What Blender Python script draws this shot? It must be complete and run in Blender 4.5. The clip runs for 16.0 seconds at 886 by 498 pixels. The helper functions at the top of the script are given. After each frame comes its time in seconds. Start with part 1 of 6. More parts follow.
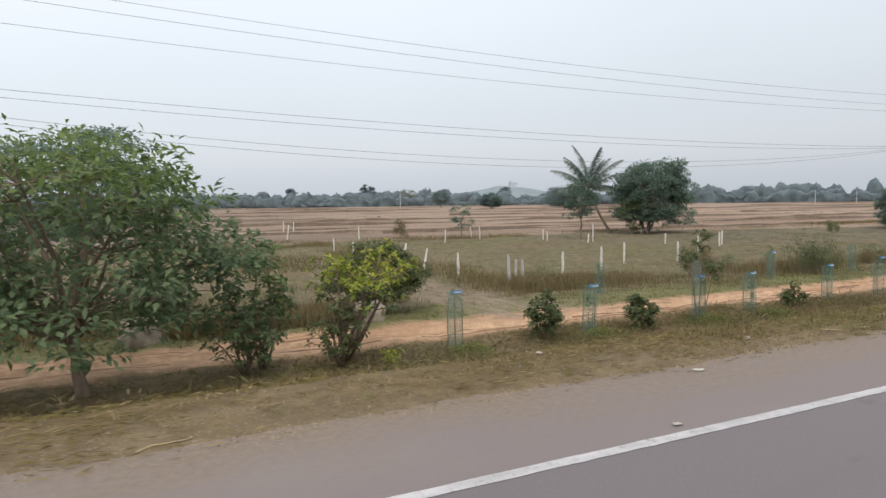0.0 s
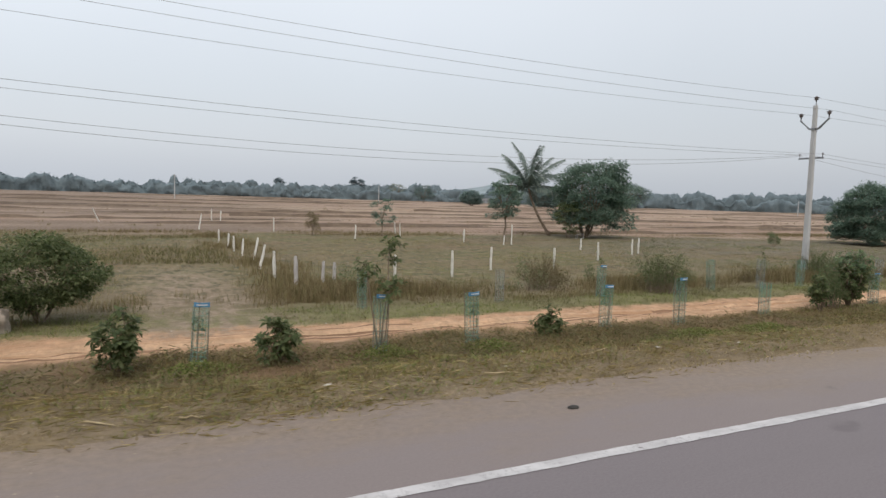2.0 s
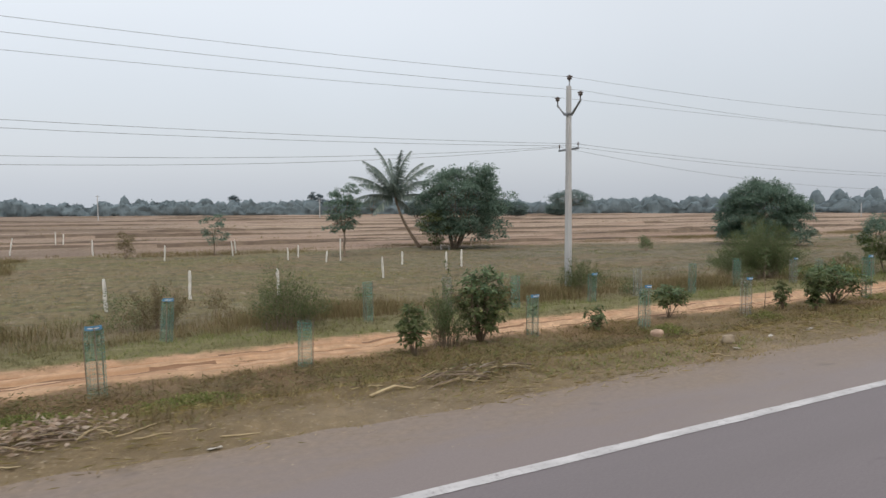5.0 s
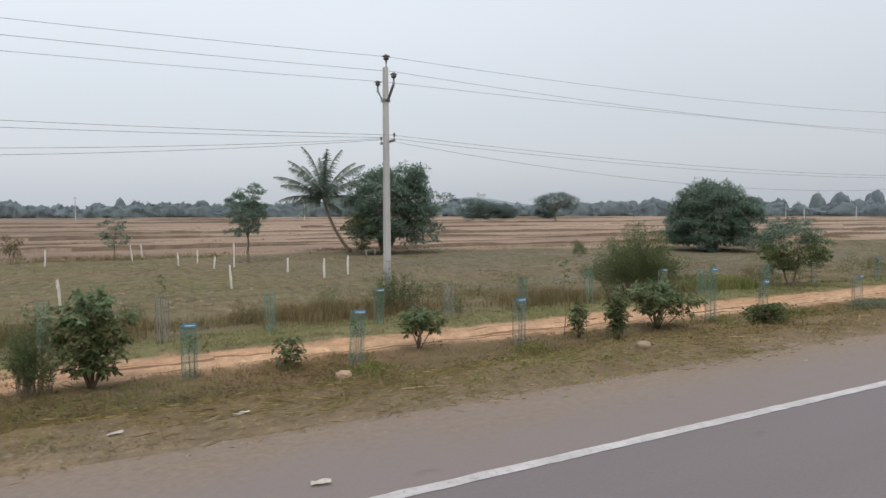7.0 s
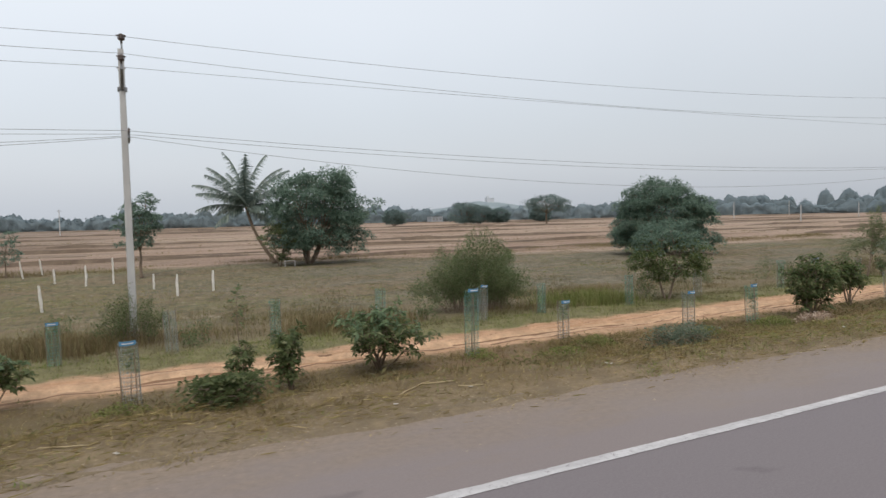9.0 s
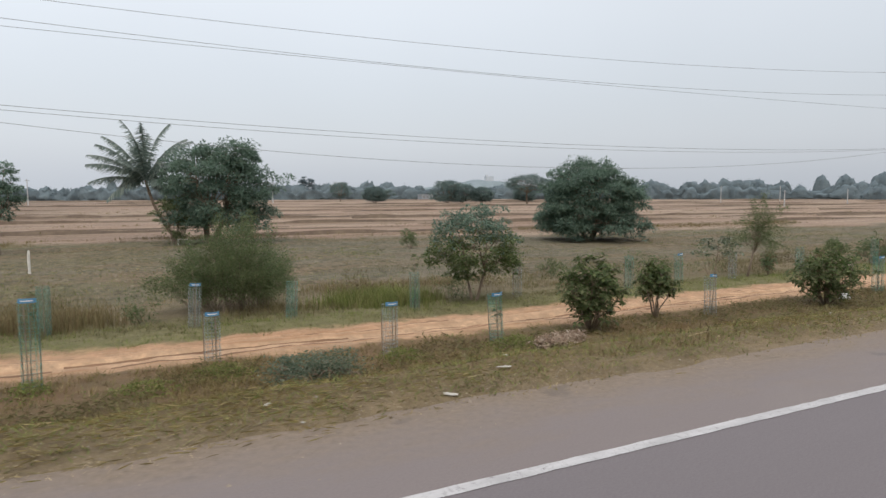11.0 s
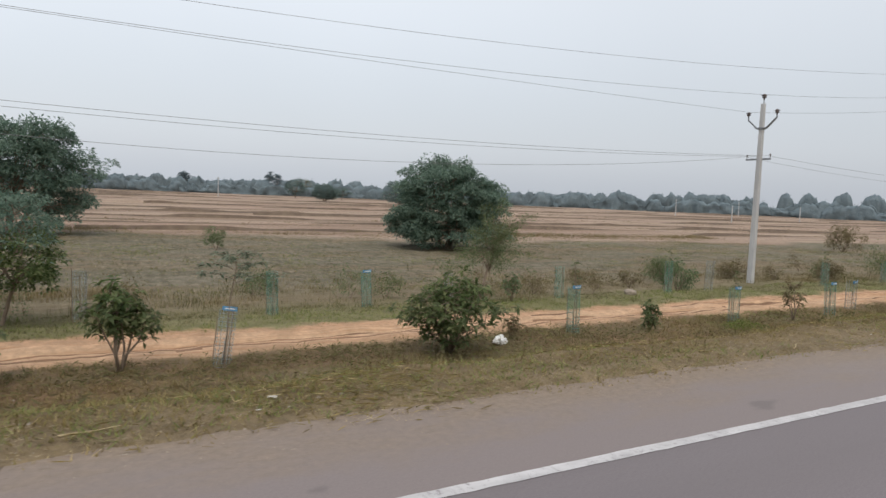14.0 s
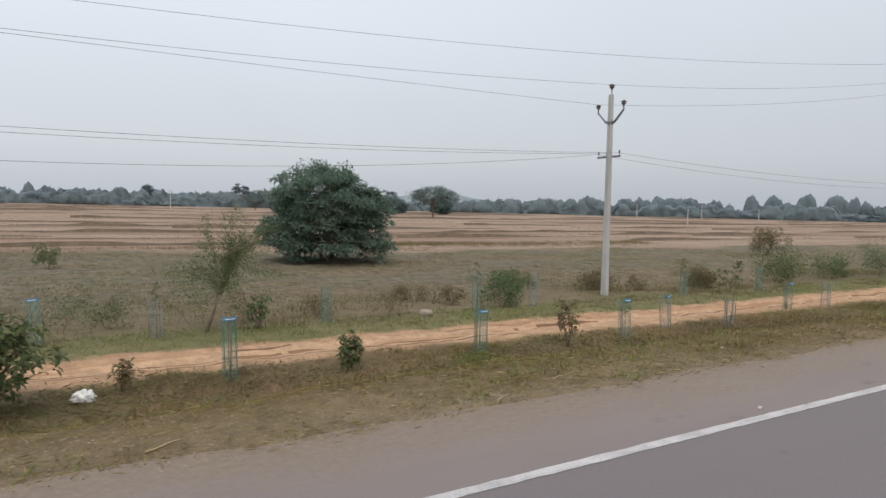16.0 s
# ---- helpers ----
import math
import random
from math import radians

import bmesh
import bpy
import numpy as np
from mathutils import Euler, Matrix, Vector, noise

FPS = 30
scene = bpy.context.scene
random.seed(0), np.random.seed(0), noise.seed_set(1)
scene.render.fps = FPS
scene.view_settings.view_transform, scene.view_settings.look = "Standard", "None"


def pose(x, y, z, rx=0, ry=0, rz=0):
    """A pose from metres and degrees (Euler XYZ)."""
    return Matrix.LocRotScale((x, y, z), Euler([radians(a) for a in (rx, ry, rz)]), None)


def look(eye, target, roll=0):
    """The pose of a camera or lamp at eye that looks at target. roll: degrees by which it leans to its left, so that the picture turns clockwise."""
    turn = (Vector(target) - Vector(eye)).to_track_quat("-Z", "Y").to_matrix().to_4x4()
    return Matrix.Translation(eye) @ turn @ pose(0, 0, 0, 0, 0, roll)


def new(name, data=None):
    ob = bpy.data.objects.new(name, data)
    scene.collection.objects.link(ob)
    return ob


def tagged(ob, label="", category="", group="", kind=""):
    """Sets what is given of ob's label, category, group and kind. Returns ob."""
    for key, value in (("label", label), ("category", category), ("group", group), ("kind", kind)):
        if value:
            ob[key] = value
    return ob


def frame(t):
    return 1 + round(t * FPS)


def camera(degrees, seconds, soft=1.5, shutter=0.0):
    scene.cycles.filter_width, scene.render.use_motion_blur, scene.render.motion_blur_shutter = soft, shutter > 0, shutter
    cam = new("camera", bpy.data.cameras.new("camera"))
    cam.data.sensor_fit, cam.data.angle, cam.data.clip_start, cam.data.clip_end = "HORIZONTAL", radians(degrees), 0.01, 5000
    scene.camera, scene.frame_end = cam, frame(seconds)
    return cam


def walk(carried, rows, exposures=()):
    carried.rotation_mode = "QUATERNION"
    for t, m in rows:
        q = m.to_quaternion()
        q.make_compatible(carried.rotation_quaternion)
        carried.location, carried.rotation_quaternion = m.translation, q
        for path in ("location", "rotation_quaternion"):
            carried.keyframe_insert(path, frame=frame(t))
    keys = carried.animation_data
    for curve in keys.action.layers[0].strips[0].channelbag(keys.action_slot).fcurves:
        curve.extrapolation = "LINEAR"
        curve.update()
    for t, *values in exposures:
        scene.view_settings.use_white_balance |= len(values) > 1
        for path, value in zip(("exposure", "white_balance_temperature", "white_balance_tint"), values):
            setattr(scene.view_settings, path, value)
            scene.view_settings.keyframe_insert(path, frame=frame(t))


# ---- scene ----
cam = camera(70.2, 16.0, soft=1.45, shutter=0.12)
PATH = [
    (0, (0.576, 0.025, 1.706), (1.435, 1.826, 1.57), -0.8),
    (0.5, (2.713, 0.145, 1.659), (3.569, 1.946, 1.501), 0.3),
    (1, (4.664, 0.098, 1.683), (5.541, 1.89, 1.542), -0.1),
    (1.5, (6.725, 0.106, 1.686), (7.598, 1.898, 1.523), -0.7),
    (2, (8.735, 0.041, 1.709), (9.607, 1.835, 1.561), 1.6),
    (2.5, (10.821, -0.018, 1.713), (11.721, 1.766, 1.622), -2.2),
    (3, (12.901, -0.037, 1.725), (13.813, 1.739, 1.607), -1.8),
    (3.5, (14.975, -0.089, 1.769), (15.873, 1.691, 1.618), -0.3),
    (4, (17.063, -0.179, 1.79), (17.995, 1.586, 1.66), -0.3),
    (4.2, (17.927, -0.152, 1.804), (18.876, 1.604, 1.681), -0.3),
    (6.3, (26.81, -0.123, 1.703), (27.745, 1.642, 1.601), -0.6),
    (6.5, (27.483, -0.198, 1.756), (28.421, 1.565, 1.647), -0.5),
    (7, (29.632, -0.217, 1.755), (30.563, 1.549, 1.652), -0.3),
    (7.5, (31.67, -0.267, 1.774), (32.59, 1.505, 1.662), -1.0),
    (8, (33.763, -0.222, 1.765), (34.677, 1.554, 1.666), -0.9),
    (8.5, (35.866, -0.232, 1.788), (36.763, 1.552, 1.676), -0.6),
    (9, (37.944, -0.16, 1.751), (38.844, 1.624, 1.664), -1.5),
    (9.2, (38.757, -0.114, 1.784), (39.665, 1.666, 1.693), -1.9),
    (11.5, (48.223, 0.007, 1.805), (49.116, 1.789, 1.645), 0.9),
    (12, (50.113, 0.018, 1.79), (51.013, 1.798, 1.64), 2.2),
    (12.5, (52.096, 0.106, 1.766), (53.015, 1.877, 1.626), 1.1),
    (13, (53.93, 0.051, 1.799), (54.884, 1.804, 1.668), 1.5),
    (13.5, (55.921, 0.065, 1.802), (56.866, 1.821, 1.653), 0.9),
    (14, (57.882, 0.119, 1.772), (58.842, 1.867, 1.624), 2.2),
    (14.5, (59.694, 0.002, 1.833), (60.684, 1.735, 1.712), 1.2),
    (15, (61.594, -0.088, 1.874), (62.601, 1.636, 1.759), 0.8),
    (15.5, (63.5, -0.111, 1.882), (64.521, 1.605, 1.767), 1.2),
    (16, (65.395, -0.179, 1.921), (66.413, 1.538, 1.802), 1.1),
]
walk(cam, [(t, look(eye, target, roll)) for t, eye, target, roll in PATH],
     exposures=((0.0, 0.15), (0.4, 0.04), (1.0, 0.0), (8.0, -0.01), (10.0, 0.0), (12.0, 0.03), (14.0, 0.02), (15.0, -0.04), (16.0, -0.05)))

# ---- sky and sun: bright haze, no cast shadows ----
world = bpy.data.worlds.new("hazy_sky")
scene.world = world
world.use_nodes = True
wn, wl = world.node_tree.nodes, world.node_tree.links
wn.clear()
w_out = wn.new("ShaderNodeOutputWorld")
w_bg = wn.new("ShaderNodeBackground")
w_sky = wn.new("ShaderNodeTexSky")
w_sky.sky_type = "NISHITA"
w_sky.sun_disc = False
w_sky.sun_elevation, w_sky.sun_rotation = radians(52), radians(200)
w_sky.dust_density, w_sky.air_density = 6.0, 1.5
w_scale = wn.new("ShaderNodeVectorMath")
w_scale.operation = "SCALE"
w_scale.inputs["Scale"].default_value = 0.035
w_co = wn.new("ShaderNodeTexCoord")
w_sep = wn.new("ShaderNodeSeparateXYZ")
w_ramp = wn.new("ShaderNodeValToRGB")
w_ramp.color_ramp.interpolation = "EASE"
w_ramp.color_ramp.elements[0].position, w_ramp.color_ramp.elements[0].color = 0.0, (0.508, 0.545, 0.603, 1)
w_ramp.color_ramp.elements[1].position, w_ramp.color_ramp.elements[1].color = 1.0, (0.995, 1.0, 1.03, 1)
for pos, col in ((0.10, (0.579, 0.615, 0.673, 1)), (0.36, (0.731, 0.76, 0.803, 1))):
    e = w_ramp.color_ramp.elements.new(pos)
    e.color = col
w_add = wn.new("ShaderNodeVectorMath")
w_cloud = wn.new("ShaderNodeTexNoise")
w_cloud.inputs["Scale"].default_value = 2.2
w_cloud.inputs["Detail"].default_value = 3
w_cmap = wn.new("ShaderNodeMapRange")
w_cmap.inputs["To Min"].default_value, w_cmap.inputs["To Max"].default_value = 0.95, 1.05
w_mul = wn.new("ShaderNodeVectorMath")
w_mul.operation = "SCALE"
wl.new(w_co.outputs["Generated"], w_sep.inputs[0])
wl.new(w_co.outputs["Generated"], w_cloud.inputs["Vector"])
wl.new(w_cloud.outputs["Fac"], w_cmap.inputs["Value"])
wl.new(w_sep.outputs["Z"], w_ramp.inputs["Fac"])
wl.new(w_sky.outputs["Color"], w_scale.inputs[0])
wl.new(w_scale.outputs[0], w_add.inputs[0])
wl.new(w_ramp.outputs["Color"], w_add.inputs[1])
wl.new(w_add.outputs[0], w_mul.inputs[0])
w_side = wn.new("ShaderNodeMapRange")
w_side.inputs["From Min"].default_value, w_side.inputs["From Max"].default_value = -1.0, 1.0
w_side.inputs["To Min"].default_value, w_side.inputs["To Max"].default_value = 1.13, 0.87
w_both = wn.new("ShaderNodeMath")
w_both.operation = "MULTIPLY"
wl.new(w_sep.outputs["X"], w_side.inputs["Value"])
wl.new(w_cmap.outputs[0], w_both.inputs[0])
wl.new(w_side.outputs[0], w_both.inputs[1])
wl.new(w_both.outputs[0], w_mul.inputs["Scale"])
wl.new(w_mul.outputs[0], w_bg.inputs["Color"])
w_bg.inputs["Strength"].default_value = 1.04
wl.new(w_bg.outputs[0], w_out.inputs["Surface"])

sun = new("sun", bpy.data.lights.new("sun", "SUN"))
sun.data.energy, sun.data.angle, sun.data.color = 0.9, radians(25), (1.0, 0.95, 0.88)
sun.matrix_world = look((20, -40, 60), (40, 0, 0))


# ---- materials ----
def mat(name, rough=0.8, metal=0.0, spec=0.3):
    m = bpy.data.materials.new(name)
    m.use_nodes = True
    b = m.node_tree.nodes["Principled BSDF"]
    b.inputs["Roughness"].default_value, b.inputs["Metallic"].default_value = rough, metal
    b.inputs["Specular IOR Level"].default_value = spec
    return m, m.node_tree.nodes, m.node_tree.links, b


def tex(nodes, links, scale, detail=4.0, rough=0.55, stretch=None, coord="Object"):
    co = nodes.new("ShaderNodeTexCoord")
    n = nodes.new("ShaderNodeTexNoise")
    n.inputs["Scale"].default_value, n.inputs["Detail"].default_value, n.inputs["Roughness"].default_value = scale, detail, rough
    if stretch:
        mp = nodes.new("ShaderNodeMapping")
        mp.inputs["Scale"].default_value = stretch
        links.new(co.outputs[coord], mp.inputs["Vector"])
        links.new(mp.outputs[0], n.inputs["Vector"])
    else:
        links.new(co.outputs[coord], n.inputs["Vector"])
    return n


def ramp(nodes, links, source, stops, mode="LINEAR"):
    r = nodes.new("ShaderNodeValToRGB")
    r.color_ramp.interpolation = mode
    els = r.color_ramp.elements
    while len(els) < len(stops):
        els.new(0.5)
    for e, (p, c) in zip(els, sorted(stops)):
        e.position, e.color = p, (*c, 1)
    links.new(source, r.inputs["Fac"])
    return r.outputs["Color"]


def mix(nodes, links, fac, a, b, blend="MIX"):
    n = nodes.new("ShaderNodeMix")
    n.data_type, n.blend_type = "RGBA", blend
    for s, v in ((n.inputs["Factor"], fac), (n.inputs["A"], a), (n.inputs["B"], b)):
        if isinstance(v, (int, float)):
            s.default_value = v
        elif isinstance(v, tuple):
            s.default_value = (*v, 1)
        else:
            links.new(v, s)
    return n.outputs["Result"]


def maprange(nodes, links, v, a, b, c=0.0, d=1.0):
    n = nodes.new("ShaderNodeMapRange")
    for k, x in (("From Min", a), ("From Max", b), ("To Min", c), ("To Max", d)):
        n.inputs[k].default_value = x
    links.new(v, n.inputs["Value"])
    return n.outputs["Result"]


def math_node(nodes, links, op, a, b):
    n = nodes.new("ShaderNodeMath")
    n.operation = op
    for s, v in zip(n.inputs, (a, b)):
        if isinstance(v, (int, float)):
            s.default_value = v
        else:
            links.new(v, s)
    return n.outputs[0]


def bump(nodes, links, b, height, strength=0.4, dist=0.02):
    n = nodes.new("ShaderNodeBump")
    n.inputs["Strength"].default_value, n.inputs["Distance"].default_value = strength, dist
    links.new(height, n.inputs["Height"])
    links.new(n.outputs[0], b.inputs["Normal"])


def leaf_mat(name, stops, rough=0.55, through_light=0.54, spec=0.25, dusty=0.3):
    """Leaves: each leaf takes its own tone; a share of the light passes through."""
    m, n, l, b = mat(name, rough, spec=spec)
    geo = n.new("ShaderNodeNewGeometry")
    c = ramp(n, l, geo.outputs["Random Per Island"], stops)
    big = tex(n, l, 1.1, 2)
    c = mix(n, l, maprange(n, l, big.outputs["Fac"], 0.35, 0.7, 0.0, dusty), c, (0.165, 0.147, 0.07))
    l.new(c, b.inputs["Base Color"])
    tr = n.new("ShaderNodeBsdfTranslucent")
    l.new(c, tr.inputs["Color"])
    ms = n.new("ShaderNodeMixShader")
    ms.inputs[0].default_value = through_light
    out = n["Material Output"]
    l.new(b.outputs[0], ms.inputs[1])
    l.new(tr.outputs[0], ms.inputs[2])
    l.new(ms.outputs[0], out.inputs["Surface"])
    return m


def plain_mat(name, c1, c2, scale=8.0, rough=0.8, metal=0.0, bumps=0.3, spec=0.3, stretch=None, dist=0.01):
    m, n, l, b = mat(name, rough, metal, spec)
    t1 = tex(n, l, scale, 6, 0.6, stretch)
    t2 = tex(n, l, scale * 0.15, 2)
    c = mix(n, l, maprange(n, l, t1.outputs["Fac"], 0.35, 0.65), c1, c2)
    c = mix(n, l, maprange(n, l, t2.outputs["Fac"], 0.3, 0.75, 0.0, 0.5), c, tuple(0.55 * v for v in c1))
    l.new(c, b.inputs["Base Color"])
    bump(n, l, b, t1.outputs["Fac"], bumps, dist)
    return m


M_LEAF_DARK = leaf_mat("dark_green_leaves", [(0.0, (0.065, 0.105, 0.05)), (0.45, (0.105, 0.16, 0.07)), (0.8, (0.15, 0.21, 0.095)), (1.0, (0.20, 0.255, 0.14))], dusty=0.15)
M_LEAF_TEAL = leaf_mat("blue_green_leaves", [(0.0, (0.10, 0.16, 0.125)), (0.45, (0.135, 0.205, 0.155)), (0.85, (0.17, 0.245, 0.185)), (1.0, (0.20, 0.27, 0.205))], dusty=0.1)
M_LEAF_MID = leaf_mat("mid_green_leaves", [(0.0, (0.055, 0.085, 0.032)), (0.5, (0.10, 0.145, 0.05)), (0.85, (0.16, 0.20, 0.08)), (1.0, (0.21, 0.235, 0.11))], dusty=0.2)
M_LEAF_OLIVE = leaf_mat("dark_olive_leaves", [(0.0, (0.06, 0.085, 0.036)), (0.5, (0.105, 0.14, 0.056)), (0.85, (0.16, 0.19, 0.085)), (1.0, (0.24, 0.25, 0.135))], dusty=0.15)
M_LEAF_FRESH = leaf_mat("fresh_green_leaves", [(0.0, (0.085, 0.138, 0.072)), (0.5, (0.135, 0.198, 0.098)), (0.85, (0.19, 0.258, 0.13)), (1.0, (0.23, 0.30, 0.16))], 0.45, 0.52, 0.35, 0.1)
M_LEAF_BRIGHT = leaf_mat("bright_green_leaves", [(0.0, (0.10, 0.155, 0.045)), (0.5, (0.15, 0.215, 0.065)), (1.0, (0.21, 0.275, 0.10))], 0.5, 0.46, 0.3, 0.1)
M_LEAF_LIGHT = leaf_mat("fine_olive_leaves", [(0.0, (0.08, 0.115, 0.05)), (0.5, (0.125, 0.17, 0.075)), (1.0, (0.20, 0.235, 0.12))])
M_LEAF_YELLOW = leaf_mat("yellow_green_leaves", [(0.0, (0.16, 0.24, 0.03)), (0.5, (0.30, 0.36, 0.04)), (1.0, (0.46, 0.45, 0.07))], through_light=0.4)
M_LEAF_BROWN = leaf_mat("dry_brown_leaves", [(0.0, (0.13, 0.092, 0.052)), (0.5, (0.19, 0.148, 0.08)), (0.8, (0.16, 0.165, 0.075)), (1.0, (0.30, 0.225, 0.135))])
M_LEAF_GREY = leaf_mat("wilted_grey_green_leaves", [(0.0, (0.08, 0.12, 0.08)), (0.6, (0.16, 0.21, 0.15)), (1.0, (0.26, 0.28, 0.21))])
M_PALM = leaf_mat("palm_fronds", [(0.0, (0.085, 0.125, 0.105)), (0.6, (0.145, 0.185, 0.16)), (1.0, (0.26, 0.30, 0.26))], 0.4, 0.3, 0.45, 0.0)
# pale blue-grey leaves: distance haze is put into the colour of the woods
M_HAZY_WOODS = leaf_mat("haze_tinted_foliage", [(0.0, (0.135, 0.178, 0.20)), (0.5, (0.145, 0.19, 0.21)), (1.0, (0.155, 0.20, 0.218))], 0.8, 0.5, 0.05, 0.0)
# lone far trees: a lighter bluish green with the haze painted in
M_HAZY_FAR_TREE = leaf_mat("haze_tinted_tree_leaves", [(0.0, (0.125, 0.175, 0.16)), (0.5, (0.15, 0.205, 0.19)), (1.0, (0.175, 0.23, 0.21))], 0.8, 0.45, 0.05, 0.0)
M_LEAF_DEAD = leaf_mat("pale_dead_leaves", [(0.0, (0.22, 0.15, 0.10)), (0.5, (0.36, 0.27, 0.20)), (1.0, (0.52, 0.43, 0.35))], 0.7, 0.3, 0.2, 0.1)
M_GRASS_DRY = leaf_mat("dry_verge_grass", [(0.0, (0.12, 0.088, 0.036)), (0.35, (0.22, 0.16, 0.064)), (0.6, (0.17, 0.155, 0.05)), (0.85, (0.31, 0.235, 0.105)), (1.0, (0.46, 0.37, 0.20))], 0.7, 0.35, 0.1)
M_GRASS_BANK = leaf_mat("matted_brown_grass", [(0.0, (0.115, 0.082, 0.04)), (0.4, (0.205, 0.146, 0.068)), (0.65, (0.18, 0.16, 0.06)), (0.9, (0.29, 0.215, 0.105)), (1.0, (0.38, 0.30, 0.17))], 0.75, 0.3, 0.1)
M_GRASS_OLIVE = leaf_mat("rank_olive_grass", [(0.0, (0.095, 0.09, 0.04)), (0.5, (0.145, 0.135, 0.06)), (0.85, (0.19, 0.165, 0.085)), (1.0, (0.28, 0.235, 0.14))], 0.75, 0.3, 0.1)
M_GRASS_GREEN = leaf_mat("green_grass", [(0.0, (0.11, 0.145, 0.04)), (0.5, (0.17, 0.21, 0.06)), (0.85, (0.25, 0.25, 0.09)), (1.0, (0.34, 0.29, 0.15))], 0.65, 0.35, 0.1)
M_GRASS_RED = leaf_mat("tall_russet_grass", [(0.0, (0.145, 0.11, 0.06)), (0.4, (0.205, 0.15, 0.08)), (0.75, (0.18, 0.165, 0.075)), (1.0, (0.30, 0.24, 0.14))], 0.7, 0.35, 0.1)
M_BARK = plain_mat("bark", (0.16, 0.12, 0.085), (0.27, 0.21, 0.16), 14, 0.9, bumps=0.6, stretch=(1, 1, 0.3))
M_BARK_PALE = plain_mat("pale_bark", (0.26, 0.22, 0.17), (0.38, 0.33, 0.27), 10, 0.9, bumps=0.5, stretch=(1, 1, 0.4))
M_STRAW = plain_mat("dry_cut_wood", (0.35, 0.27, 0.155), (0.50, 0.41, 0.255), 12, 0.85)
M_CONCRETE = plain_mat("pole_concrete", (0.40, 0.40, 0.40), (0.50, 0.50, 0.49), 5, 0.85, stretch=(1, 1, 0.15))
M_POST = plain_mat("whitewashed_stone", (0.52, 0.50, 0.46), (0.72, 0.70, 0.65), 9, 0.9, bumps=0.5)
M_POST_GREY = plain_mat("weathered_stone", (0.36, 0.34, 0.33), (0.50, 0.47, 0.45), 9, 0.9, bumps=0.5)
M_STEEL = plain_mat("dull_galvanised_steel", (0.20, 0.21, 0.22), (0.30, 0.31, 0.32), 20, 0.55, 0.6)
M_PORCELAIN = plain_mat("brown_porcelain", (0.05, 0.035, 0.03), (0.08, 0.055, 0.045), 20, 0.3, bumps=0.05, spec=0.5)
M_WIRE = plain_mat("weathered_aluminium_wire", (0.22, 0.225, 0.23), (0.30, 0.305, 0.31), 20, 0.6, 0.3)
M_MESH_GREEN = plain_mat("green_plastic_mesh", (0.09, 0.23, 0.19), (0.13, 0.30, 0.25), 20, 0.5, bumps=0.1)
M_MESH_GREY = plain_mat("grey_wire_mesh", (0.22, 0.27, 0.27), (0.30, 0.35, 0.35), 20, 0.6, bumps=0.1)


def net_mat(name, col, cover):
    m, n, l, b = mat(name, 0.5)
    t = tex(n, l, 7, 3)
    l.new(mix(n, l, maprange(n, l, t.outputs["Fac"], 0.3, 0.7), col, tuple(1.35 * v for v in col)), b.inputs["Base Color"])
    clear = n.new("ShaderNodeBsdfTransparent")
    ms = n.new("ShaderNodeMixShader")
    l.new(maprange(n, l, t.outputs["Fac"], 0.3, 0.7, cover * 0.6, cover * 1.3), ms.inputs[0])
    l.new(clear.outputs[0], ms.inputs[1])
    l.new(b.outputs[0], ms.inputs[2])
    l.new(ms.outputs[0], n["Material Output"].inputs["Surface"])
    return m


M_NET_GREEN = net_mat("green_netting", (0.10, 0.27, 0.24), 0.085)
M_NET_GREY = net_mat("grey_green_netting", (0.20, 0.28, 0.28), 0.06)
M_BLUE = plain_mat("blue_paint", (0.08, 0.22, 0.38), (0.12, 0.29, 0.46), 14, 0.45, bumps=0.05)
M_WHITE = plain_mat("white_paint", (0.66, 0.65, 0.62), (0.80, 0.79, 0.76), 12, 0.7, bumps=0.1)
M_BLACK = plain_mat("black_paint", (0.02, 0.02, 0.022), (0.045, 0.045, 0.045), 12, 0.6, bumps=0.1)
M_PLASTIC = plain_mat("white_plastic", (0.72, 0.72, 0.70), (0.86, 0.86, 0.85), 10, 0.45, bumps=0.3)
M_PAPER = plain_mat("faded_paper_litter", (0.40, 0.37, 0.32), (0.58, 0.55, 0.50), 20, 0.8)
M_ROCK = plain_mat("granite", (0.23, 0.19, 0.15), (0.35, 0.30, 0.24), 7, 0.9, bumps=0.7, dist=0.03)
M_ROCK_PINK = plain_mat("pink_granite", (0.36, 0.25, 0.18), (0.50, 0.36, 0.27), 7, 0.9, bumps=0.7, dist=0.03)
M_ROCK_TAN = plain_mat("tan_stone", (0.24, 0.19, 0.135), (0.34, 0.28, 0.20), 9, 0.9, bumps=0.6, dist=0.02)
M_RUBBER = plain_mat("black_rubber", (0.03, 0.028, 0.026), (0.06, 0.055, 0.05), 15, 0.8)


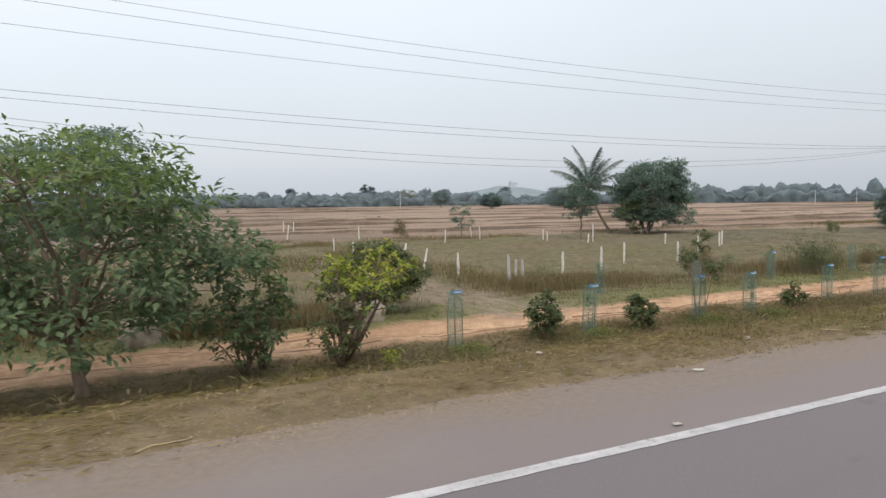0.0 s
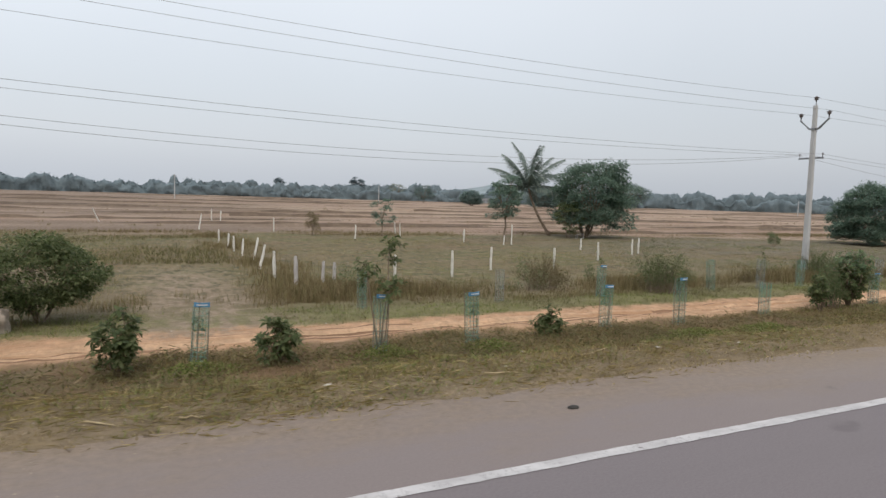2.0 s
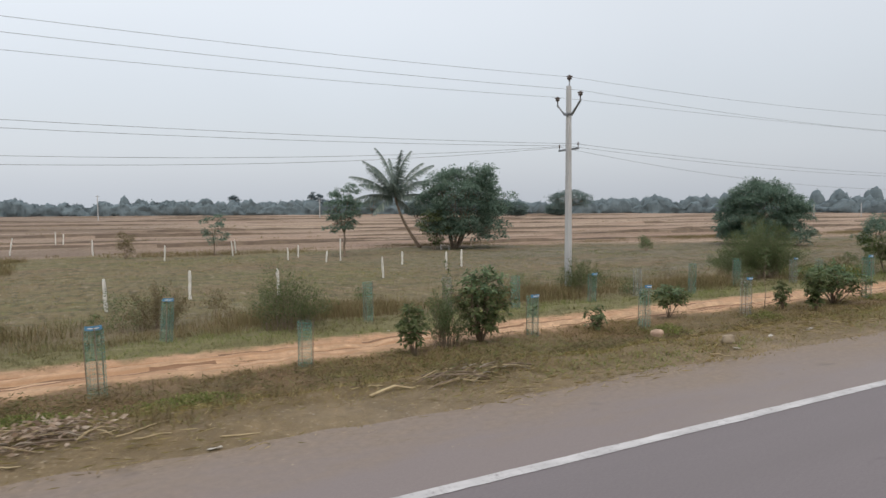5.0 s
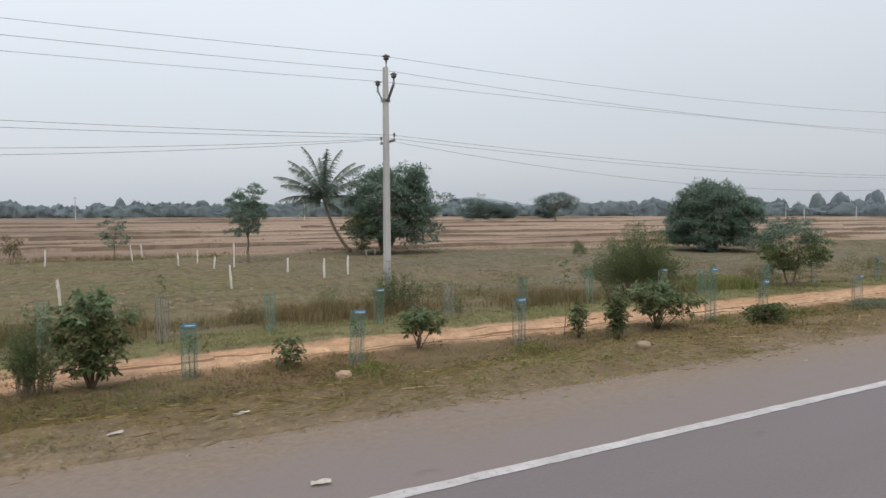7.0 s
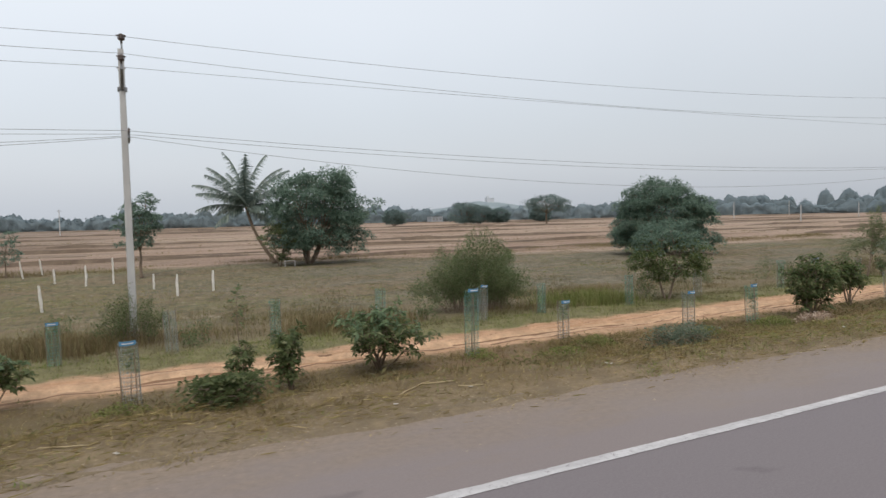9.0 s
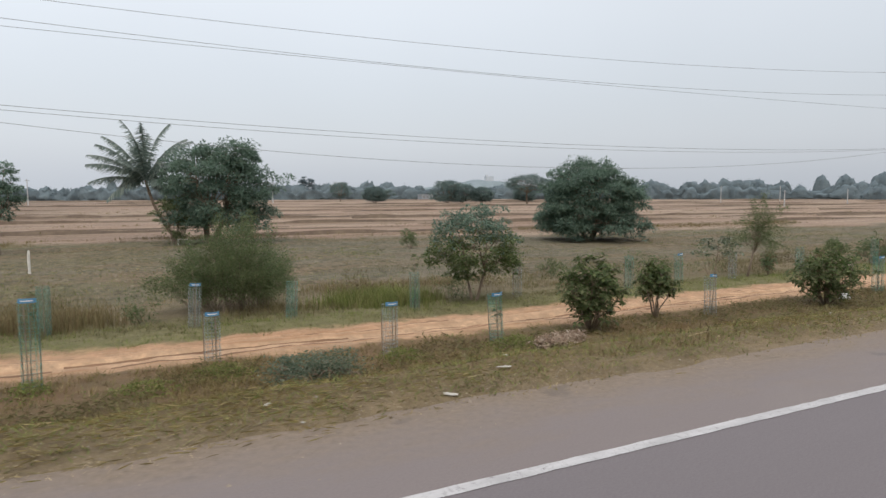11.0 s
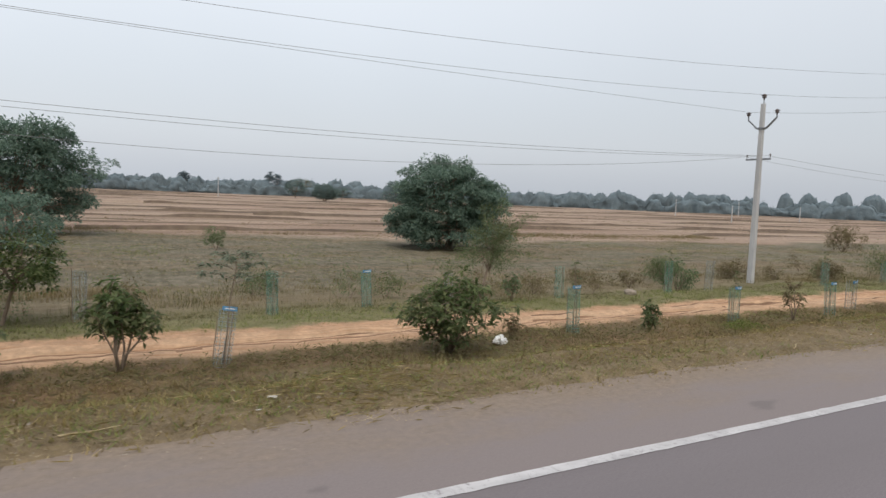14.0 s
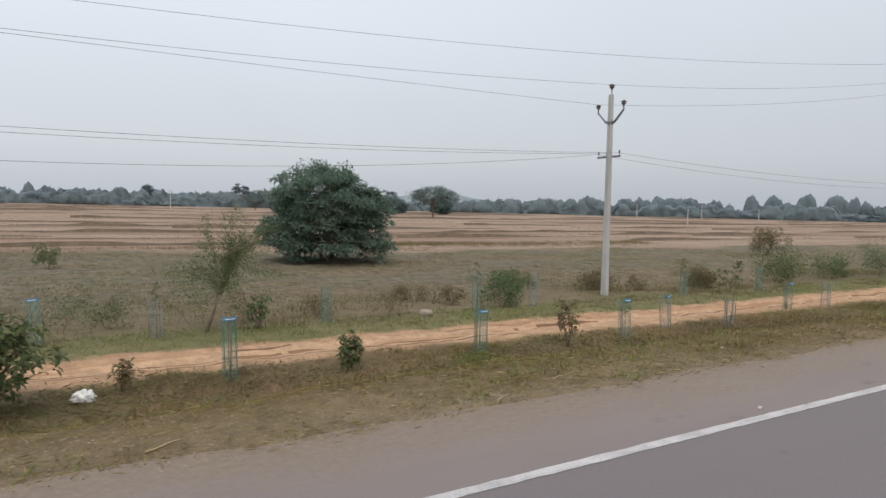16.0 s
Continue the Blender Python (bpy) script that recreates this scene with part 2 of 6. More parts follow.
def road_material():
    m, n, l, b = mat("worn_asphalt", 0.82, spec=0.35)
    geo = n.new("ShaderNodeNewGeometry")
    sep = n.new("ShaderNodeSeparateXYZ")
    l.new(geo.outputs["Position"], sep.inputs[0])
    grit = tex(n, l, 60, 6, 0.7)
    patch = tex(n, l, 0.35, 5, 0.6, (0.35, 1, 1))
    streak = tex(n, l, 1.2, 4, 0.6, (0.05, 1, 1))
    wob = maprange(n, l, tex(n, l, 1.3, 8, 0.72, (0.5, 1.4, 1)).outputs["Fac"], 0.25, 0.75, -0.6, 0.6)
    y = math_node(n, l, "ADD", sep.outputs["Y"], wob)
    lane = mix(n, l, maprange(n, l, grit.outputs["Fac"], 0.3, 0.7), (0.128, 0.112, 0.117), (0.18, 0.160, 0.164))
    lane = mix(n, l, maprange(n, l, streak.outputs["Fac"], 0.4, 0.7, 0, 0.35), lane, (0.125, 0.112, 0.112))
    should = mix(n, l, maprange(n, l, grit.outputs["Fac"], 0.3, 0.7), (0.158, 0.133, 0.128), (0.208, 0.176, 0.168))
    should = mix(n, l, maprange(n, l, patch.outputs["Fac"], 0.5, 0.75, 0, 0.5), should, (0.24, 0.21, 0.185))
    c = mix(n, l, maprange(n, l, sep.outputs["Y"], 3.30, 3.40), lane, should)
    crumb = tex(n, l, 14, 8, 0.75)
    dust = mix(n, l, maprange(n, l, crumb.outputs["Fac"], 0.35, 0.65), (0.155, 0.119, 0.088), (0.232, 0.18, 0.133))
    c = mix(n, l, maprange(n, l, y, 3.75, 4.9, 0, 1.0), c, dust)
    litter = tex(n, l, 22, 2, 0.5, (0.5, 1.6, 1))
    c = mix(n, l, math_node(n, l, "MULTIPLY", maprange(n, l, litter.outputs["Fac"], 0.66, 0.70), maprange(n, l, y, 4.2, 4.9, 0, 0.7)), c, (0.09, 0.07, 0.045))
    stain = tex(n, l, 1.7, 3, 0.5, (0.7, 1.2, 1))
    c = mix(n, l, maprange(n, l, stain.outputs["Fac"], 0.68, 0.74, 0, 0.35), c, (0.07, 0.062, 0.062))
    l.new(c, b.inputs["Base Color"])
    bump(n, l, b, math_node(n, l, "ADD", grit.outputs["Fac"], math_node(n, l, "MULTIPLY", crumb.outputs["Fac"], maprange(n, l, y, 4.2, 4.9, 0, 1.6))), 0.4, 0.006)
    return m


def ground_material():
    """Soil by its distance from the road: dusty verge, bank, sand track, grass strip, rough field, stubble."""
    m, n, l, b = mat("soil", 0.95, spec=0.15)
    geo = n.new("ShaderNodeNewGeometry")
    sep = n.new("ShaderNodeSeparateXYZ")
    l.new(geo.outputs["Position"], sep.inputs[0])
    fine = tex(n, l, 9, 8, 0.65)
    med = tex(n, l, 0.9, 5, 0.6)
    big = tex(n, l, 0.09, 4, 0.55)
    lane = tex(n, l, 1.5, 5, 0.6, (0.22, 1.6, 1))
    wob = maprange(n, l, med.outputs["Fac"], 0.25, 0.75, -0.45, 0.45)
    y = math_node(n, l, "ADD", sep.outputs["Y"], wob)
    edge = ramp(n, l, maprange(n, l, sep.outputs["X"], -20, 90), [(p, (h, h, h)) for p, h in
               ((0.0, 0.3), (0.227, 0.3), (0.255, 0.6), (0.32, 0.65), (0.364, 0.35), (0.418, 0.45), (0.455, 0.68), (0.527, 0.7), (0.59, 0.45), (0.636, 0.25), (0.68, 0.33), (0.727, 0.18), (0.78, 0.4), (0.82, 0.6), (0.91, 0.2), (1.0, 0.15))])
    y = math_node(n, l, "SUBTRACT", y, math_node(n, l, "MULTIPLY", math_node(n, l, "SUBTRACT", edge, 0.4), maprange(n, l, sep.outputs["Y"], 14.2, 13.2)))
    v = maprange(n, l, y, 4.0, 24.0)
    # distances from 4 m to 24 m
    near = ramp(n, l, v, [(0.0, (0.27, 0.215, 0.155)), (0.045, (0.25, 0.192, 0.118)), (0.08, (0.205, 0.15, 0.08)), (0.15, (0.18, 0.132, 0.066)), (0.26, (0.165, 0.12, 0.06)),
                          (0.39, (0.17, 0.13, 0.068)), (0.418, (0.19, 0.135, 0.075)), (0.438, (0.53, 0.335, 0.20)), (0.48, (0.66, 0.44, 0.278)),
                          (0.53, (0.56, 0.345, 0.21)), (0.555, (0.21, 0.20, 0.09)), (0.66, (0.185, 0.17, 0.085)), (0.78, (0.19, 0.15, 0.09)), (1.0, (0.215, 0.18, 0.11))])
    green = mix(n, l, maprange(n, l, med.outputs["Fac"], 0.4, 0.65), (0.205, 0.165, 0.09), (0.155, 0.16, 0.065))
    grey = mix(n, l, maprange(n, l, med.outputs["Fac"], 0.35, 0.65), (0.155, 0.142, 0.10), (0.215, 0.19, 0.14))
    band = tex(n, l, 0.5, 5, 0.65, (0.13, 1.0, 1))
    green = mix(n, l, maprange(n, l, band.outputs["Fac"], 0.45, 0.62, 0.0, 0.7), green, (0.13, 0.12, 0.06))
    grey = mix(n, l, maprange(n, l, band.outputs["Fac"], 0.45, 0.62, 0.0, 0.6), grey, (0.125, 0.115, 0.075))
    x2 = math_node(n, l, "ADD", sep.outputs["X"], maprange(n, l, big.outputs["Fac"], 0.2, 0.8, -14, 14))
    rough_field = mix(n, l, maprange(n, l, x2, 38, 50), green, grey)
    earthy = tex(n, l, 0.22, 5, 0.6, (0.35, 1.1, 1))
    rough_field = mix(n, l, maprange(n, l, earthy.outputs["Fac"], 0.46, 0.6, 0.0, 0.8), rough_field, (0.215, 0.155, 0.095))
    tussock = tex(n, l, 2.6, 5, 0.65, (1, 0.4, 1))
    rough_field = mix(n, l, maprange(n, l, tussock.outputs["Fac"], 0.50, 0.60, 0.0, 0.75), rough_field, (0.085, 0.08, 0.045))
    pale = tex(n, l, 3.4, 4, 0.6, (1, 0.35, 1))
    rough_field = mix(n, l, maprange(n, l, pale.outputs["Fac"], 0.58, 0.66, 0.0, 0.6), rough_field, (0.34, 0.285, 0.205))
    far1 = mix(n, l, maprange(n, l, y, 20, 25), near, rough_field)
    stub = mix(n, l, maprange(n, l, tex(n, l, 0.06, 3, 0.5, (0.25, 1.8, 1)).outputs["Fac"], 0.38, 0.62), (0.35, 0.245, 0.185), (0.43, 0.33, 0.25))
    stub = mix(n, l, maprange(n, l, big.outputs["Fac"], 0.52, 0.7, 0, 0.6), stub, (0.32, 0.215, 0.155))
    strip = tex(n, l, 0.11, 5, 0.6, (0.1, 1.3, 1))
    stub = mix(n, l, maprange(n, l, strip.outputs["Fac"], 0.5, 0.62, 0, 0.75), stub, (0.235, 0.165, 0.12))
    streaky = tex(n, l, 0.8, 6, 0.7, (0.08, 1.0, 1))
    stub = mix(n, l, maprange(n, l, streaky.outputs["Fac"], 0.52, 0.66, 0, 0.6), stub, (0.20, 0.15, 0.105))
    ploughed = math_node(n, l, "MULTIPLY", maprange(n, l, x2, 44, 18), maprange(n, l, strip.outputs["Fac"], 0.34, 0.52, 0.0, 0.75))
    stub = mix(n, l, ploughed, stub, (0.19, 0.145, 0.115))
    yb = math_node(n, l, "ADD", sep.outputs["Y"], maprange(n, l, big.outputs["Fac"], 0.2, 0.8, -5, 5))
    yb = math_node(n, l, "ADD", yb, maprange(n, l, sep.outputs["X"], 58, 88, 0, 12))
    c = mix(n, l, maprange(n, l, yb, 58, 62), far1, stub)
    # the lane that leaves the track for the field gate
    gx = math_node(n, l, "ABSOLUTE", math_node(n, l, "SUBTRACT", sep.outputs["X"], math_node(n, l, "ADD", 10.4, wob)), 0)
    gate = maprange(n, l, gx, 2.6, 0.7)
    gate = math_node(n, l, "MULTIPLY", gate, maprange(n, l, y, 34, 26))
    gate = math_node(n, l, "MULTIPLY", gate, maprange(n, l, y, 13.8, 14.4))
    c = mix(n, l, math_node(n, l, "MULTIPLY", gate, maprange(n, l, tussock.outputs["Fac"], 0.60, 0.40, 0.1, 0.95)), c, (0.34, 0.265, 0.195))
    c = mix(n, l, maprange(n, l, fine.outputs["Fac"], 0.3, 0.7, 0.0, 0.55), c, mix(n, l, 0.5, c, (0.05, 0.04, 0.03)))
    c = mix(n, l, maprange(n, l, lane.outputs["Fac"], 0.5, 0.72, 0.0, 0.3), c, mix(n, l, 0.5, c, (0.5, 0.40, 0.30)))
    bare = tex(n, l, 0.42, 5, 0.62, (0.7, 1, 1))
    on_bank = math_node(n, l, "MULTIPLY", maprange(n, l, y, 5.8, 6.6), maprange(n, l, y, 12.9, 12.3))
    c = mix(n, l, math_node(n, l, "MULTIPLY", on_bank, maprange(n, l, bare.outputs["Fac"], 0.45, 0.6, 0, 0.85)), c, (0.215, 0.135, 0.08))
    clod = tex(n, l, 2.3, 6, 0.7)
    c = mix(n, l, maprange(n, l, clod.outputs["Fac"], 0.42, 0.62, 0.55, 0.0), c, mix(n, l, 0.55, c, (0.06, 0.05, 0.035)))
    speck = tex(n, l, 26, 3, 0.5)
    c = mix(n, l, maprange(n, l, speck.outputs["Fac"], 0.62, 0.70, 0.0, 0.6), c, mix(n, l, 0.6, c, (0.50, 0.42, 0.30)))
    streak2 = tex(n, l, 2.2, 6, 0.65, (0.05, 2.2, 1))
    on_track = math_node(n, l, "MULTIPLY", maprange(n, l, y, 12.7, 13.0), maprange(n, l, y, 14.8, 14.5))
    c = mix(n, l, math_node(n, l, "MULTIPLY", on_track, maprange(n, l, streak2.outputs["Fac"], 0.5, 0.6, 0, 0.75)), c, (0.36, 0.205, 0.115))
    l.new(c, b.inputs["Base Color"])
    hsum = math_node(n, l, "ADD", fine.outputs["Fac"], math_node(n, l, "MULTIPLY", clod.outputs["Fac"], 1.6))
    bump(n, l, b, hsum, 0.9, 0.07)
    return m


M_ROAD = road_material()
M_SOIL = ground_material()
M_BUND = plain_mat("bund_earth", (0.10, 0.07, 0.05), (0.17, 0.125, 0.085), 0.8, 0.95, bumps=0.6, dist=0.05)
# darker, redder sand for the thin lines along the wheel ruts
M_RUT = plain_mat("dark_rut_sand", (0.17, 0.095, 0.055), (0.30, 0.17, 0.10), 3, 0.95, stretch=(0.2, 1, 1), bumps=0.6, dist=0.03)
# the belts of crowns carry the same haze in their base colour
M_HAZY_WOODS_MASS = plain_mat("haze_tinted_tree_mass", (0.145, 0.185, 0.205), (0.175, 0.22, 0.24), 0.5, 0.95, bumps=0.8, dist=0.5, spec=0.05)
# scrub on the hill, paled to grey-blue by haze mixed into its colour
M_HAZY_HILL = plain_mat("haze_tinted_scrub_hill", (0.20, 0.25, 0.265), (0.27, 0.315, 0.33), 0.02, 0.95, bumps=0.2)


def paint_material():
    m, n, l, b = mat("worn_road_paint", 0.7)
    t1, t2, t3 = tex(n, l, 30, 6, 0.65), tex(n, l, 2.2, 4, 0.6, (1, 3, 1)), tex(n, l, 9, 5, 0.7)
    c = mix(n, l, maprange(n, l, t2.outputs["Fac"], 0.35, 0.65), (0.36, 0.35, 0.35), (0.49, 0.48, 0.48))
    c = mix(n, l, maprange(n, l, t1.outputs["Fac"], 0.60, 0.68, 0.0, 0.7), c, (0.16, 0.145, 0.145))
    c = mix(n, l, maprange(n, l, t3.outputs["Fac"], 0.63, 0.67, 0.0, 0.8), c, (0.15, 0.135, 0.135))
    crack = tex(n, l, 5.5, 4, 0.6, (1.0, 0.22, 1))
    near = math_node(n, l, "ABSOLUTE", math_node(n, l, "SUBTRACT", crack.outputs["Fac"], 0.5), 0)
    c = mix(n, l, maprange(n, l, near, 0.004, 0.010, 0.32, 0.0), c, (0.15, 0.135, 0.135))
    l.new(c, b.inputs["Base Color"])
    return m


M_LINE = paint_material()
# render of the far house, dulled to grey by painted-in haze
M_HAZY_HOUSE = plain_mat("haze_greyed_render", (0.27, 0.30, 0.32), (0.34, 0.36, 0.38), 0.1, 0.9)
M_HOUSE = plain_mat("pale_render", (0.50, 0.53, 0.56), (0.60, 0.62, 0.65), 0.1, 0.9)


# ---- mesh helpers ----
def mesh_from(name, verts, faces, material):
    me = bpy.data.meshes.new(name)
    me.from_pydata([tuple(v) for v in verts], [], [tuple(f) for f in faces])
    for m in (material if isinstance(material, (list, tuple)) else [material]):
        me.materials.append(m)
    me.update()
    return me


def bm_mesh(name, bm, material, smooth=False):
    me = bpy.data.meshes.new(name)
    bm.normal_update()
    bm.to_mesh(me)
    bm.free()
    me.materials.append(material)
    if smooth:
        me.polygons.foreach_set("use_smooth", [True] * len(me.polygons))
    return me


def part(name, data, material, parent, label=""):
    """One mesh object under a thing or a part."""
    me = bm_mesh(name, data, material) if isinstance(data, bmesh.types.BMesh) else data
    ob = new(name, me)
    ob.parent = parent
    return tagged(ob, label)


def thing(name, at, label, category, group="", kind="", turn=0.0):
    ob = new(name)
    ob.empty_display_size = 0.2
    ob.matrix_world = pose(*at, 0, 0, turn)
    return tagged(ob, label, category, group, kind)


class Geo:
    """Collects vertices and faces for one mesh."""

    def __init__(self):
        self.v, self.f = [], []

    def tube(self, pts, radii, sides=6, cap=True):
        pts = [Vector(p) for p in pts]
        base = len(self.v)
        for i, p in enumerate(pts):
            d = (pts[min(i + 1, len(pts) - 1)] - pts[max(i - 1, 0)]).normalized()
            a = d.cross(Vector((0.31, 0.95, 0.05)) if abs(d.z) > 0.6 else Vector((0, 0, 1))).normalized()
            c = d.cross(a)
            for k in range(sides):
                th = 2 * math.pi * k / sides
                self.v.append(p + radii[i] * (math.cos(th) * a + math.sin(th) * c))
        for i in range(len(pts) - 1):
            for k in range(sides):
                k2 = (k + 1) % sides
                self.f.append((base + i * sides + k, base + i * sides + k2, base + (i + 1) * sides + k2, base + (i + 1) * sides + k))
        if cap:
            self.f.append(tuple(base + k for k in reversed(range(sides))))
            self.f.append(tuple(base + (len(pts) - 1) * sides + k for k in range(sides)))
        return self

    def box(self, cx, cy, cz, sx, sy, sz, taper=1.0):
        b = len(self.v)
        for z, s in ((-0.5, 1.0), (0.5, taper)):
            for x, y in ((-0.5, -0.5), (0.5, -0.5), (0.5, 0.5), (-0.5, 0.5)):
                self.v.append(Vector((cx + x * sx * s, cy + y * sy * s, cz + z * sz)))
        for f in ((3, 2, 1, 0), (4, 5, 6, 7), (0, 1, 5, 4), (1, 2, 6, 5), (2, 3, 7, 6), (3, 0, 4, 7)):
            self.f.append(tuple(b + i for i in f))
        return self

    def mesh(self, name, material, smooth=True):
        me = mesh_from(name, self.v, self.f, material)
        if smooth:
            me.polygons.foreach_set("use_smooth", [True] * len(me.polygons))
        return me


RNG = np.random.default_rng(7)


def leaf_mesh(name, centres, dirs, length, width, material, rng, fold=0.25):
    """Many small leaves: each a folded four-cornered blade of two triangles, given by its foot and direction."""
    n = len(centres)
    d = dirs / np.maximum(np.linalg.norm(dirs, axis=1, keepdims=True), 1e-6)
    side = np.cross(d, rng.normal(size=(n, 3)))
    side /= np.maximum(np.linalg.norm(side, axis=1, keepdims=True), 1e-6)
    up = np.cross(side, d)
    ln = (length * rng.uniform(0.65, 1.3, n))[:, None]
    w = (width * rng.uniform(0.7, 1.25, n))[:, None]
    mid = centres + d * ln * 0.5 - up * w * fold
    v = np.empty((n, 4, 3))
    v[:, 0], v[:, 2] = centres, centres + d * ln
    v[:, 1], v[:, 3] = mid + side * w * 0.5 + up * w * fold * 2, mid - side * w * 0.5 + up * w * fold * 2
    base = (np.arange(n) * 4)[:, None]
    tri = np.concatenate([base + np.array([0, 1, 2]), base + np.array([0, 2, 3])])
    return fast_mesh(name, v.reshape(-1, 3), tri, material)


def leaf_blades(name, feet, dirs, ups, length, width, material, rng, curl=0.14):
    """Broad leaves: five corners each, folded along the midrib, the tip hanging; ups says which way the upper side faces."""
    n = len(feet)
    unit = lambda a: a / np.maximum(np.linalg.norm(a, axis=1, keepdims=True), 1e-6)
    d = unit(dirs)
    side = unit(np.cross(d, ups + 1e-4))
    up = np.cross(side, d)
    ln = (length * rng.uniform(0.6, 1.25, n))[:, None]
    w = (width * rng.uniform(0.75, 1.2, n))[:, None]
    v = np.empty((n, 5, 3))
    v[:, 0] = feet
    v[:, 1] = feet + d * ln * 0.52 + side * w * 0.5 + up * w * 0.12
    v[:, 2] = feet + d * ln * 0.5 - up * w * 0.10
    v[:, 3] = feet + d * ln * 0.52 - side * w * 0.5 + up * w * 0.12
    v[:, 4] = feet + d * ln - up * ln * curl
    base = (np.arange(n) * 5)[:, None]
    tri = np.concatenate([base + np.array(t) for t in ((0, 1, 2), (0, 2, 3), (1, 4, 2), (2, 4, 3))])
    return fast_mesh(name, v.reshape(-1, 3), tri, material)


def fast_mesh(name, verts, tris, material):
    me = bpy.data.meshes.new(name)
    me.vertices.add(len(verts))
    me.vertices.foreach_set("co", np.asarray(verts, dtype=np.float32).ravel())
    k = tris.shape[1]
    me.loops.add(tris.size)
    me.loops.foreach_set("vertex_index", np.asarray(tris, dtype=np.int32).ravel())
    me.polygons.add(len(tris))
    me.polygons.foreach_set("loop_start", np.arange(0, tris.size, k, dtype=np.int32))
    me.update(calc_edges=True)
    me.materials.append(material)
    return me


# ---- the lie of the land ----
TABLE = np.random.default_rng(3).uniform(-1, 1, (64, 64))


def vnoise(x, y):
    x, y = np.asarray(x, float), np.asarray(y, float)
    xi, yi = np.floor(x).astype(int), np.floor(y).astype(int)
    fx, fy = x - xi, y - yi
    fx, fy = fx * fx * (3 - 2 * fx), fy * fy * (3 - 2 * fy)
    g = lambda a, b: TABLE[a % 64, b % 64]
    return (g(xi, yi) * (1 - fx) + g(xi + 1, yi) * fx) * (1 - fy) + (g(xi, yi + 1) * (1 - fx) + g(xi + 1, yi + 1) * fx) * fy


PROFILE_Y = (-9000, -30, 4.4, 4.8, 5.2, 5.9, 7.0, 8.4, 9.5, 11.5, 16, 22, 30, 60, 171, 600, 9000)
PROFILE_Z = (-0.5, -0.06, -0.06, -0.012, 0.05, 0.05, -0.42, -1.0, -1.22, -1.27, -1.3, -1.6, -1.66, -1.66, 0.2, 3.0, 12.0)
BUNDS = (62, 71, 75.5, 84, 95, 99.5, 110, 124, 131, 150, 159, 186, 205, 245, 282, 340, 400)


def height(x, y):
    x, y = np.asarray(x, float), np.asarray(y, float)
    crest = np.where((y > 5) & (y < 11), 0.28 * vnoise(x / 4.1, y * 0 + 5.5), 0)
    z = np.interp(y - crest, PROFILE_Y, PROFILE_Z)
    lumps = np.clip((y - 4.7) / 1.2, 0, 1)
    z = z + lumps * (0.035 * vnoise(x * 1.3, y * 1.3) + 0.02 * vnoise(x * 3.7, y * 3.7 + 9))
    near = np.clip((y - 4.35) / 0.4, 0, 1)
    z = z + near * (0.014 * vnoise(x * 0.7, y * 2.3 + 3) + 0.008 * vnoise(x * 3.9, y * 5 + 6))
    for yr in (13.62, 14.3):
        wave = yr + 0.12 * vnoise(x / 6, y * 0 + yr)
        z = z - 0.075 * np.exp(-((y - wave) / 0.14) ** 2)
    z = z + 0.05 * np.exp(-((y - 13.96 - 0.1 * vnoise(x / 5, y * 0 + 2)) / 0.2) ** 2)
    z = z + np.where(y > 17, 0.05 * vnoise(x / 2.3, y / 2.3 + 4), 0)
    return z


def gz(x, y):
    return float(height(np.array([x]), np.array([y]))[0])


